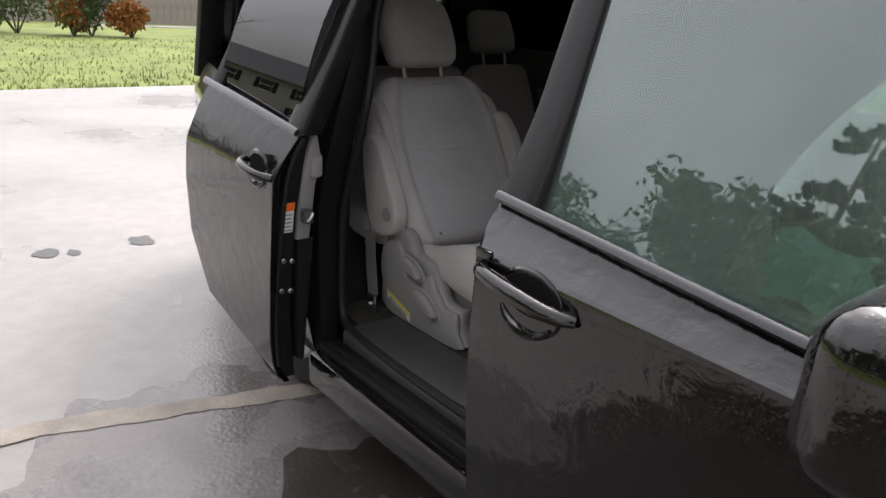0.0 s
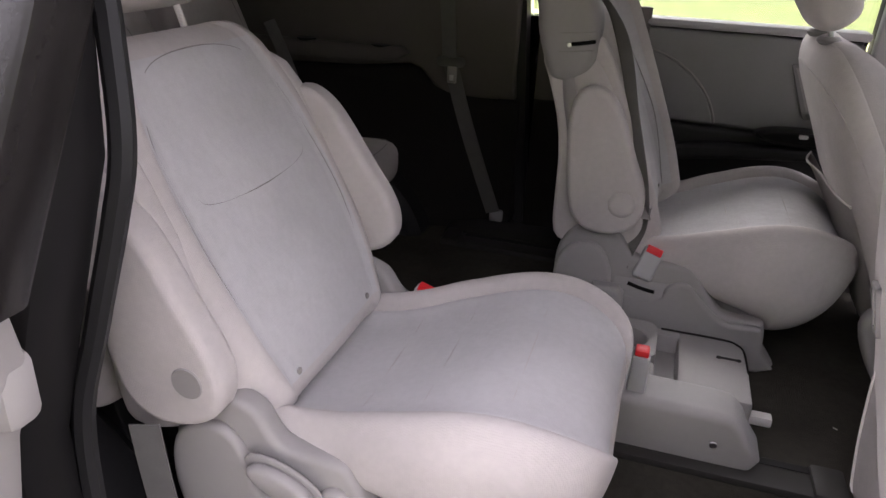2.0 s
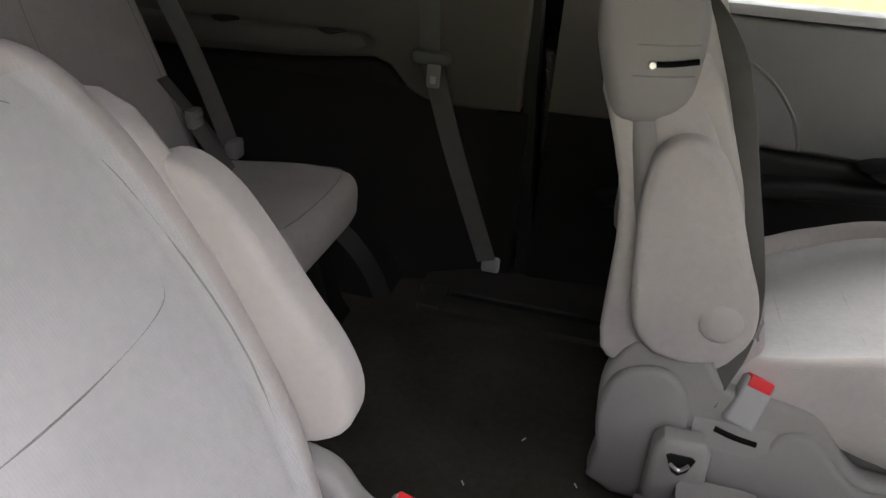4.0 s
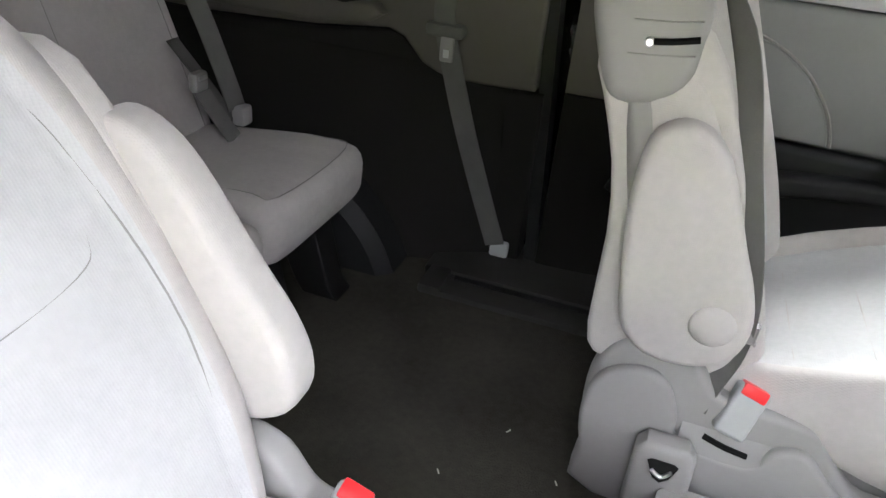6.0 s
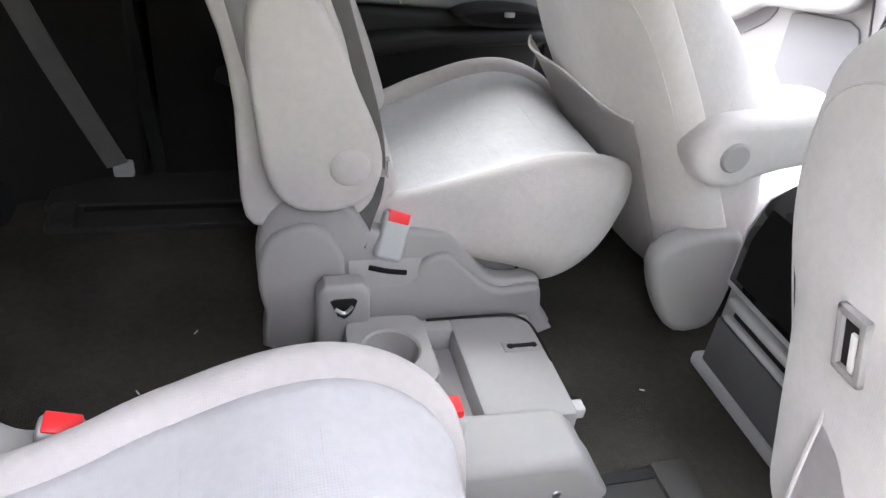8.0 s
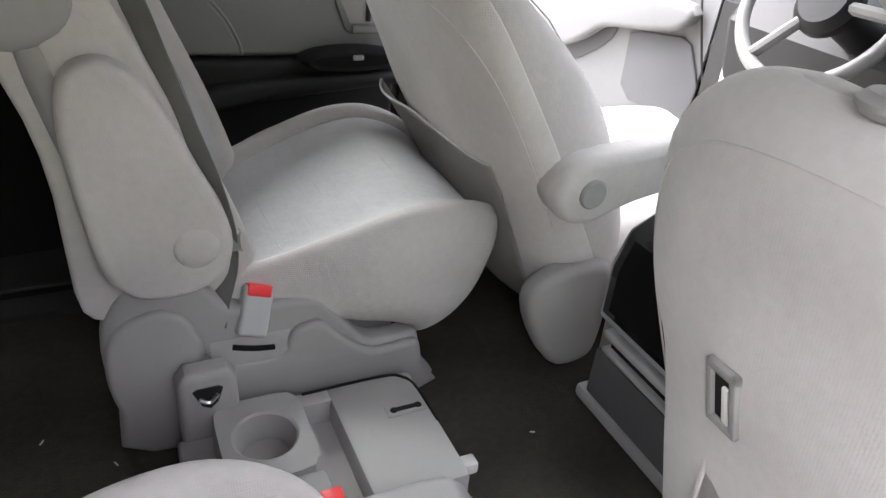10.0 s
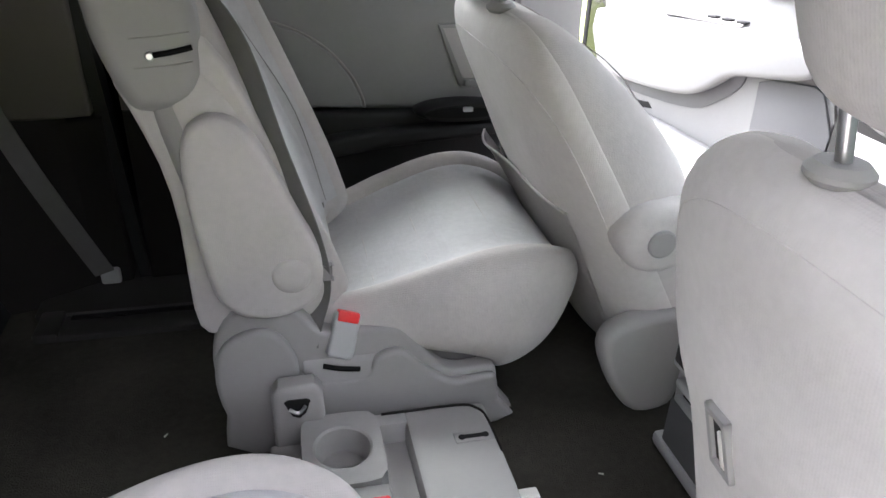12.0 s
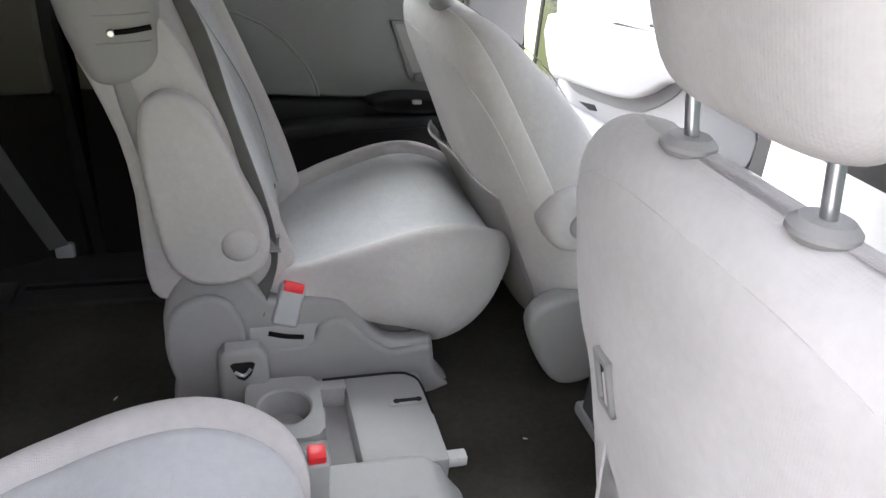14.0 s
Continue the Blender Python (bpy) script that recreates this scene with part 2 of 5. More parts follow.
def skin(bm, loops, closed=True, caps=True):
    """Joins a row of point loops by faces."""
    rows = [[bm.verts.new(q) for q in loop] for loop in loops]
    k = len(rows[0])
    for a, b in zip(rows, rows[1:]):
        for i in range(k if closed else k - 1):
            j = (i + 1) % k
            bm.faces.new((a[i], a[j], b[j], b[i]))
    if caps and closed:
        bm.faces.new(rows[0][::-1])
        bm.faces.new(rows[-1])
    return bm


def box(x0, x1, y0, y1, z0, z1, r=0.0, seg=2, bm=None):
    own = bmesh.new()
    bmesh.ops.create_cube(own, size=1)
    for v in own.verts:
        v.co = ((x0 + x1) / 2 + v.co.x * (x1 - x0), (y0 + y1) / 2 + v.co.y * (y1 - y0), (z0 + z1) / 2 + v.co.z * (z1 - z0))
    if r:
        bmesh.ops.bevel(own, geom=own.edges[:], offset=r, segments=seg, affect="EDGES", profile=0.5)
    return join(bm, own) if bm else own


def join(bm, other, m=None):
    me = bpy.data.meshes.new("tmp")
    other.to_mesh(me)
    other.free()
    if m is not None:
        me.transform(m)
    bm.from_mesh(me)
    bpy.data.meshes.remove(me)
    return bm


def slab(points, y0, y1, r=0.0, seg=3, smooth=0):
    """An outline in the x-z plane, given a thickness along y and rounded rims."""
    line = curve([(p[0], 0, p[1]) for p in points], smooth, True) if smooth else [Vector((p[0], 0, p[1])) for p in points]
    k = len(line)
    if not r:
        return skin(bmesh.new(), [[Vector((q.x, y, q.z)) for q in line] for y in (y0, y1)])
    area = sum(line[i].x * line[(i + 1) % k].z - line[(i + 1) % k].x * line[i].z for i in range(k))
    turn = 1 if area > 0 else -1
    inward = []
    for i in range(k):
        d0, d1 = (line[i] - line[i - 1]).normalized(), (line[(i + 1) % k] - line[i]).normalized()
        n0, n1 = Vector((-d0.z, 0, d0.x)), Vector((-d1.z, 0, d1.x))
        m = n0 + n1
        m = m / max(0.35, m.length_squared / 2) if m.length > 1e-6 else n0
        inward.append(m * turn)
    r = min(r, abs(y1 - y0) * 0.49)
    way = 1 if y1 > y0 else -1
    steps = [(r * (1 - math.sin(j / seg * math.pi / 2)), r * (1 - math.cos(j / seg * math.pi / 2))) for j in range(seg + 1)]
    rings = [(inset, y0 + way * depth) for inset, depth in steps] + [(inset, y1 - way * depth) for inset, depth in steps[::-1]]
    return skin(bmesh.new(), [[Vector((q.x + n.x * inset, y, q.z + n.z * inset)) for q, n in zip(line, inward)] for inset, y in rings])


def tube(points, r, n=8, smooth=4, flat=1.0, bm=None):
    """A round rod along a line; flat squeezes it along its second axis."""
    line = curve(points, smooth) if smooth else [Vector(p) for p in points]
    loops, side = [], None
    for i, p in enumerate(line):
        way = (line[min(i + 1, len(line) - 1)] - line[max(i - 1, 0)]).normalized()
        if side is None:
            side = way.orthogonal().normalized()
        side = (side - way * side.dot(way)).normalized()
        up = way.cross(side)
        rr = r(i / (len(line) - 1)) if callable(r) else r
        loops.append([p + side * math.cos(2 * math.pi * k / n) * rr + up * math.sin(2 * math.pi * k / n) * rr * flat for k in range(n)])
    bm = bm or bmesh.new()
    return skin(bm, loops)


def strap(points, width, across, thick=0.0015, smooth=5):
    """A flat band along a line; across is the direction of its width."""
    line, loops = curve(points, smooth), []
    for i, p in enumerate(line):
        way = (line[min(i + 1, len(line) - 1)] - line[max(i - 1, 0)]).normalized()
        a = Vector(across)
        a = (a - way * a.dot(way)).normalized()
        n = way.cross(a)
        loops.append([p + a * width / 2 * s + n * thick * t for s, t in ((-1, -1), (1, -1), (1, 1), (-1, 1))])
    return skin(bmesh.new(), loops)


def disc(centre, radius, depth, axis="Y", n=24, r=0.0, squash=1.0):
    bm = bmesh.new()
    c = Vector(centre)
    loops = []
    rings = [(-depth / 2, radius - r), (-depth / 2 + r, radius), (depth / 2 - r, radius), (depth / 2, radius - r)] if r else [(-depth / 2, radius), (depth / 2, radius)]
    for d, q in rings:
        ring = []
        for k in range(n):
            a, b = q * math.cos(2 * math.pi * k / n), q * math.sin(2 * math.pi * k / n) * squash
            ring.append(c + Vector({"X": (d, a, b), "Y": (a, d, b), "Z": (a, b, d)}[axis]))
        loops.append(ring)
    return skin(bm, loops)


def dome(centre, radius, height):
    """A shallow round bump that stands out along y."""
    c = Vector(centre)
    return skin(bmesh.new(), [[c + Vector((math.cos(k * math.pi / 12) * radius * q, h * height, math.sin(k * math.pi / 12) * radius * q)) for k in range(24)] for q, h in ((1, -.2), (.97, .1), (.86, .5), (.62, .83), (.32, .97), (.04, 1))])


class Pad:
    """An upholstered body: sections along a line in the x-z plane, each with a half width, a depth to the front and to the back."""

    def __init__(self, stations, y, end=0.05, e=3.2, dip=0.012, ns=30, nu=44):
        self.st, self.y, self.end, self.e, self.dip, self.ns, self.nu = stations, y, end, e, dip, ns, nu
        pts = [Vector((s[0], 0, s[1])) for s in stations]
        self.len = [0]
        for a, b in zip(pts, pts[1:]):
            self.len.append(self.len[-1] + (b - a).length)

    def at(self, s):
        """Centre, way, front normal, half width, front and back depth at s of the length."""
        d = s * self.len[-1]
        k = max(0, min(len(self.st) - 2, sum(1 for q in self.len[1:-1] if q <= d)))
        t = (d - self.len[k]) / (self.len[k + 1] - self.len[k])
        row = [self.st[min(max(k + j, 0), len(self.st) - 1)] for j in (-1, 0, 1, 2)]

        def mix(i):
            a, b, c, dd = (r[i] for r in row)
            return 0.5 * (2 * b + (c - a) * t + (2 * a - 5 * b + 4 * c - dd) * t * t + (3 * b - a - 3 * c + dd) * t ** 3)

        def slope(i):
            a, b, c, dd = (r[i] for r in row)
            return 0.5 * ((c - a) + 2 * (2 * a - 5 * b + 4 * c - dd) * t + 3 * (3 * b - a - 3 * c + dd) * t * t)

        way = Vector((slope(0), 0, slope(1))).normalized()
        front = Vector((way.z, 0, -way.x)) * self.side
        w, f, b = mix(2), mix(3), mix(4)
        gap = min(d, self.len[-1] - d)
        end = self.end[0] if d < self.len[-1] - d else self.end[1]
        if gap < end:
            q = math.sqrt(max(0, 1 - (1 - gap / end) ** 2))
            shrink = end * (1 - q)
            w, f, b = w - shrink * 0.9, f * (0.04 + 0.96 * q), b * (0.04 + 0.96 * q)
        return Vector((mix(0), self.y, mix(1))), way, front, w, f, b

    side, split, rise = 1, 0.67, (0.55, 0.55)

    def hollow(self, v):
        flat = 1 - min(1, abs(v) / (self.split + 0.05)) ** 7
        ridge = math.exp(-((abs(v) - self.split - 0.14) / 0.09) ** 2)
        groove = 0.30 * self.dip * math.exp(-((abs(v) - self.split) / 0.022) ** 2) if self.dip > 0.01 else 0.0
        return self.dip * flat - self.dip * self.rise[v > 0] * ridge + groove

    def point(self, s, v, lift=0.0):
        """A place on the front face: s along, v from -1 to 1 across."""
        c, _, front, w, f, _ = self.at(s)
        depth = f * (1 - abs(v) ** self.e) ** (1 / self.e) - self.hollow(v) * min(1, f / 0.04)
        return c + Vector((0, v * w, 0)) + front * (depth + lift)

    def mesh(self):
        bm, loops = bmesh.new(), []
        for i in range(self.ns + 1):
            s = i / self.ns
            s = 0.5 - 0.5 * math.cos(math.pi * s) if self.end else s
            c, _, front, w, f, b = self.at(min(max(s, 0.0006), 0.9994))
            loop = []
            for k in range(self.nu):
                a = 2 * math.pi * k / self.nu
                ca, sa = math.cos(a), math.sin(a)
                v = math.copysign(abs(ca) ** (2 / self.e), ca)
                h = math.copysign(abs(sa) ** (2 / self.e), sa)
                d = h * f - self.hollow(v) * min(1, f / 0.04) * max(0, h) if h > 0 else h * b
                loop.append(c + Vector((0, v * w, 0)) + front * d)
            loops.append(loop)
        rows = [[bm.verts.new(q) for q in loop] for loop in loops]
        for i, (a, b) in enumerate(zip(rows, rows[1:])):
            s = 0.5 - 0.5 * math.cos(math.pi * (i + 0.5) / self.ns)
            for k in range(self.nu):
                j = (k + 1) % self.nu
                f = bm.faces.new((a[k], a[j], b[j], b[k]))
                ca, sa = math.cos(2 * math.pi * (k + 0.5) / self.nu), math.sin(2 * math.pi * (k + 0.5) / self.nu)
                if self.insert and sa > 0 and abs(ca) ** (2 / self.e) < self.insert[0] and self.insert[1] < s < self.insert[2]:
                    f.material_index = 1
        bm.faces.new(rows[0][::-1])
        bm.faces.new(rows[-1])
        return bm

    insert = None

    thread, lift = 0.0011, -0.0003

    def seam(self, marks):
        return tube([self.point(s, v, self.lift) for s, v in marks], self.thread, 5, 5)


def cloth_cushion(pad, name, parent, material, marks, label=""):
    body = part(name, pad.mesh(), material, parent, label, 60)
    body.data.materials.append(M_CLOTH_MID)
    for line in marks:
        part("seam", pad.seam(line), M_SEAM, body)
    return body


# ---------------------------------------------------------------- the setting outside
FLOOR, MID = 0.43, 1.18

ground = piece("ground", box(-300, 300, -300, 300, -0.5, -0.012), M_GRASS, "green lawn that runs out to the distance", "lawn", "structure")
drive = bmesh.new()
for x0, x1, y0, y1 in ((-8.3, 14, -5.8, 4.6),):
    box(x0, x1, y0, y1, -0.3, 0.0, 0.01, 1, drive)
piece("pavement", drive, M_ASPHALT, "wet grey driveway with darker patches", "driveway", "structure")
piece("road", box(-300, 300, 23, 29, -0.3, 0.0, 0.01, 1), M_ASPHALT, "light grey street beyond the lawn", "street", "structure")

rng = random.Random(4)
lawn = bmesh.new()
for _ in range(7000):
    x, y = -8.35 - rng.random() ** 2 * 11, rng.uniform(-4, 12)
    a, h = rng.uniform(0, 6.28), rng.uniform(0.03, 0.08)
    d = Vector((math.cos(a), math.sin(a), 0)) * 0.012
    p = Vector((x, y, -0.012))
    lawn.faces.new([lawn.verts.new(q) for q in (p - d, p + d, p + Vector((rng.uniform(-.03, .03), rng.uniform(-.03, .03), h)))])
piece("grass", lawn, M_GRASS, "short green grass blades along the driveway", "grass", "stuff")

stain = mat("oil_stain", (0.035, 0.033, 0.032), 0.3, vary=0.3, scale=20)
for sx, sy, sr in ((-1.12, -0.11, 0.10), (-1.06, 0.02, 0.06), (-1.09, 0.39, 0.11)):
    bm = bmesh.new()
    ring = [Vector((sx + math.cos(k * 0.35) * sr * rng.uniform(0.6, 1.1), sy + math.sin(k * 0.35) * sr * 0.7 * rng.uniform(0.6, 1.1), 0.004)) for k in range(18)]
    bm.faces.new([bm.verts.new(q) for q in ring])
    piece("stain", bm, stain, "small dark oil stain on the driveway", "stain", "structure")


def ragged(line, width, z, rnd):
    """A flat strip along a line with a softly uneven edge on both sides."""
    pts, bm, rows = curve(line, 24), bmesh.new(), []
    ph = [rnd.uniform(0, 6.28) for _ in range(8)]
    for i, p in enumerate(pts):
        way = (pts[min(i + 1, len(pts) - 1)] - pts[max(i - 1, 0)]).normalized()
        a = Vector((-way.y, way.x, 0))
        k = min(1, 0.05 + math.sqrt(4 * min(i, len(pts) - 1 - i) / len(pts)))
        e = [1 + 0.14 * math.sin(i * 0.17 + ph[q]) + 0.09 * math.sin(i * 0.41 + ph[q + 2]) + 0.05 * math.sin(i * 1.1 + ph[q + 4]) + rnd.uniform(-.03, .03) for q in (0, 1)]
        rows.append([p - a * width * k * e[0] + Vector((0, 0, z)), p + a * width * k * e[1] + Vector((0, 0, z))])
    return skin(bm, rows, False)


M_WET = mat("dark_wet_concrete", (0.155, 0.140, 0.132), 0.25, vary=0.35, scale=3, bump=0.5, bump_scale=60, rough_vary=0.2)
M_SOAKED = mat("soaked_dark_concrete", (0.050, 0.042, 0.036), 0.2, vary=0.35, scale=3, bump=0.4, bump_scale=60, rough_vary=0.2)
M_SILT = mat("tan_silt", (0.275, 0.24, 0.195), 0.6, vary=0.35, scale=6, bump=0.4, bump_scale=90)
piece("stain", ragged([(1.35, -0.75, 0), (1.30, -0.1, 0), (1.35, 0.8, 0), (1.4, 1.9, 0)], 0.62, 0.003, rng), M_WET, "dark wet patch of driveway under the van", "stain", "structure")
# reaches out of view; added this dark to dim the door flank's reflection
piece("stain", ragged([(3.0, -3.2, 0), (2.9, -1.4, 0), (2.8, 0.4, 0), (2.7, 1.9, 0)], 1.25, 0.004, rng), M_SOAKED, "dark wet patch of driveway under the van", "stain", "structure")
piece("stain", ragged([(0.60, -1.3, 0), (0.70, -0.55, 0), (0.79, -0.18, 0), (0.93, 0.25, 0), (1.0, 0.6, 0)], 0.05, 0.006, rng), M_SILT, "tan line of washed-up silt on the driveway", "stain", "structure")


def leaf_cloud(bm, centre, radius, count, size, rnd):
    for _ in range(count):
        d = Vector((rnd.gauss(0, 1), rnd.gauss(0, 1), rnd.gauss(0, 1))).normalized() * rnd.random() ** 0.5
        p = Vector(centre) + Vector((d.x * radius[0], d.y * radius[1], d.z * radius[2]))
        a = Vector((rnd.gauss(0, 1), rnd.gauss(0, 1), rnd.gauss(0, 1))).normalized() * size * rnd.uniform(0.5, 1.2)
        b = a.orthogonal().normalized() * size * rnd.uniform(0.3, 0.6)
        bm.faces.new([bm.verts.new(q) for q in (p - a, p + b, p + a, p - b)])


def shrub(x, y, r, h, material, label, seed):
    rnd = random.Random(seed)
    t = thing("shrub", label, "shrub", "shrubs by the lawn", (x, y, 0))
    bm = bmesh.new()
    for k in range(5):
        a = k * 1.256 + rnd.random()
        tube([(0, 0, -0.05), (math.cos(a) * r * 0.3, math.sin(a) * r * 0.3, h * 0.4), (math.cos(a) * r * 0.6, math.sin(a) * r * 0.6, h * 0.8)], lambda s: 0.03 * (1 - 0.8 * s), 5, 2, bm=bm)
    part("stem_cluster", bm, M_BARK, t)
    bm = bmesh.new()
    for k in range(9):
        a, q = rnd.uniform(0, 6.28), rnd.random() ** 0.5 * 0.65
        leaf_cloud(bm, (math.cos(a) * r * q, math.sin(a) * r * q, h * rnd.uniform(0.3, 0.75)), (r * 0.45, r * 0.45, h * 0.28), 190, 0.09, rnd)
    part("foliage", bm, material, t)


def limb(bm, start, way, length, r, level, rnd, tips):
    pts, p, d = [start], start.copy(), way.copy()
    for _ in range(4):
        d = (d + Vector((rnd.gauss(0, .16), rnd.gauss(0, .16), rnd.gauss(0.05, .12)))).normalized()
        p = p + d * length / 4
        pts.append(p.copy())
    tube(pts, lambda s: r * (1 - 0.65 * s), 5 if level else 8, 1, bm=bm)
    tips.append(p)
    if level < 3:
        for _ in range(4 if level < 2 else 3):
            k = rnd.randint(1, 4)
            side = (d + Vector((rnd.gauss(0, .7), rnd.gauss(0, .7), rnd.gauss(0.15, .5)))).normalized()
            limb(bm, pts[k], side, length * rnd.uniform(0.5, 0.7), r * 0.45, level + 1, rnd, tips)


def bare_tree(x, y, h, seed, leaves=0):
    rnd = random.Random(seed)
    t = thing("tree", "bare tree with fine dark branches" if not leaves else "leafy green tree with an uneven crown", "tree", "trees round the driveway", (x, y, 0))
    bm, tips = bmesh.new(), []
    limb(bm, Vector((0, 0, -0.1)), Vector((0, 0, 1)), h * 0.55, h * 0.022, 0, rnd, tips)
    limb(bm, Vector((0, 0, h * 0.3)), Vector((0.4, 0.3, 0.8)).normalized(), h * 0.5, h * 0.012, 1, rnd, tips)
    part("trunk", bm, M_BARK, t)
    if leaves:
        bm = bmesh.new()
        for p in tips:
            leaf_cloud(bm, p, (h * .09, h * .09, h * .07), leaves, 0.16, rnd)
        part("crown", bm, M_LEAF, t)


def pine(x, y, h, seed):
    rnd = random.Random(seed)
    t = thing("pine_tree", "tall dark pine with drooping layered boughs", "tree", "trees round the driveway", (x, y, 0))
    part("trunk", tube([(0, 0, -0.1), (0.05, 0, h * 0.5), (0, 0.05, h)], lambda s: h * 0.018 * (1 - 0.93 * s), 8, 3), M_BARK, t)
    bm, wood = bmesh.new(), bmesh.new()
    z = h * 0.22
    while z < h * 0.97:
        reach = (h - z) * 0.30 * rnd.uniform(0.6, 1.15) + 0.25
        for k in range(5):
            a = rnd.uniform(0, 6.28)
            end = Vector((math.cos(a) * reach, math.sin(a) * reach, z - reach * 0.12))
            tube([(0, 0, z), end * 0.5 + Vector((0, 0, z * 0.5 + 0.1)), end], 0.02, 4, 1, bm=wood)
            for q in (0.35, 0.55, 0.75, 0.95):
                p = Vector((0, 0, z)).lerp(end, q)
                leaf_cloud(bm, p, (reach * .16, reach * .16, 0.16), 26, 0.15, rnd)
        z += h * 0.045
    part("bough_frame", wood, M_BARK, t)
    part("needles", bm, M_NEEDLE, t)


for i, (x, y, r, h) in enumerate(((-20.6, 1.2, 2.0, 2.6), (-21.2, 3.1, 2.1, 2.4), (-21.0, -1.2, 2.2, 2.9), (-20.4, 4.9, 1.4, 1.9), (-21.4, -3.6, 2.2, 3.0))):
    shrub(x, y, r, h, M_LEAF, "dense dark green garden shrub beside the lawn", 20 + i)
for i, (x, y, r) in enumerate(((-20.0, 5.9, 0.8), (-20.3, 4.4, 0.6))):
    shrub(x, y, r, 1.1, M_AUTUMN, "rust-coloured low shrub among green ones", 31 + i)
piece("path", box(-27.6, -26.2, 6.5, 40, -0.2, 0.004, 0.01, 1), M_ASPHALT, "pale garden path beyond the lawn", "path", "structure")

fence = thing("fence", "weathered brown board fence behind the shrubs", "fence", at=(-29.0, 0, 0))
boards = [box(-0.015, 0.015, -0.14, 0.14, -0.1, 2.25 + 0.05 * (k % 3), 0.004, 1) for k in range(3)]
plank = [finish(b, "board", M_FENCE) for b in boards]
for k in range(110):
    o = new("board", plank[k % 3])
    o.parent, o.location = fence, (rng.uniform(-.006, .006), -4 + k * 0.292, 0)
for z in (0.5, 1.4):
    part("fence_rail", box(-0.06, -0.017, -4, 28, z, z + 0.09, 0.004, 1), M_FENCE, fence)

bare_tree(-10, -13, 8, 3)
bare_tree(-3.5, -19, 9, 8)
bare_tree(4, -21, 10, 11)
bare_tree(-6, 31, 11, 23, 60)
bare_tree(12, 30, 12, 29, 60)
pine(-4.2, -16.5, 14, 5)
pine(-1.5, -22, 12, 6)
pine(3.0, -25, 13, 9)
pine(8.0, -22, 11, 10)
for i, (x, y, h) in enumerate(((-14, -19, 8), (-10.5, -18, 8), (-7.5, -19.5, 8.5), (-5.2, -18.5, 8), (-3, -17.5, 8.5), (-0.8, -19, 8), (1.5, -18.5, 8.5), (3.6, -18, 7.5), (5.5, -17.5, 8), (10, -18.5, 8), (15, -16, 8))):
    bare_tree(x, y, h * 1.12, 60 + i, 80)
bare_tree(9, -26, 8, 41, 60)
bare_tree(-13, -24, 9, 43)
bare_tree(-62, -20, 19, 51)
bare_tree(-56, -38, 18, 57)


def house(x, y, turn, w, d, h, label):
    t = thing("house", label, "house", "houses in the street", (x, y, 0))
    t.rotation_euler = (0, 0, radians(turn))
    wall = part("wall", box(-w / 2, w / 2, -d / 2, d / 2, -0.2, h), M_SIDING, t)
    for k in range(int(h / 0.25)):
        part("siding_board", box(-w / 2 - .02, w / 2 + .02, -d / 2 - .02, d / 2 + .02, k * 0.25 + 0.02, k * 0.25 + 0.235), M_SIDING, wall)
    bm = bmesh.new()
    e = 0.5
    skin(bm, [[Vector((xx, -d / 2 - e, h - 0.1)), Vector((xx, 0, h + d * 0.36)), Vector((xx, d / 2 + e, h - 0.1)), Vector((xx, d / 2 + e, h - 0.25)), Vector((xx, 0, h + d * 0.36 - 0.2)), Vector((xx, -d / 2 - e, h - 0.25))] for xx in (-w / 2 - e, w / 2 + e)])
    part("roof", bm, M_SHINGLE, t)
    bm = bmesh.new()
    skin(bm, [[Vector((xx, -d / 2, h - .05)), Vector((xx, 0, h + d * 0.36 - .2)), Vector((xx, d / 2, h - .05))] for xx in (-w / 2, w / 2)])
    part("gable", bm, M_SIDING, t)
    pane = mat("house_window_pane", (0.03, 0.035, 0.04), 0.08, vary=0.1)
    n = max(2, int(w / 2.6))
    for side in (-1, 1):
        for k in range(n):
            for z in (0.9, 3.5) if h > 4 else (0.9,):
                cx, fy = -w / 2 + (k + 0.5) * w / n, side * (d / 2 + 0.03)
                if z < 1 and k == n // 2:
                    part("front_door", box(cx - .5, cx + .5, fy - .03, fy + .03, 0, 2.1, .01, 1), mat("red_door_paint", (0.25, 0.05, 0.05), 0.5), t, "dark red front door")
                    continue
                win = part("window", box(cx - .45, cx + .45, fy - .02, fy + .02, z, z + 1.35), pane, t)
                for q in (-1, 1):
                    part("shutter", box(cx + q * .68 - .18, cx + q * .68 + .18, fy - .03, fy + .03, z - .03, z + 1.38, .01, 1), M_BLACK, win)
                part("window_frame", join(box(cx - .5, cx + .5, fy - .035, fy + .035, z + .64, z + .71), box(cx - .5, cx + .5, fy - .04, fy + .04, z - .06, z)), M_WHITE, win)


house(-52, -24, -66, 22, 10, 5.6, "grey two-storey house with dark shutters and a red door")
house(-9, 34, 8, 14, 9, 3.2, "long pale single-storey house across the street")
house(14, 34, -6, 14, 9, 5.4, "grey two-storey house across the street")
house(-42, 10, 90, 15, 9, 3.2, "long pale house behind the fence")


# ---------------------------------------------------------------- the van
van = thing("minivan", "wet black minivan with its sliding door and driver's door open", "van")


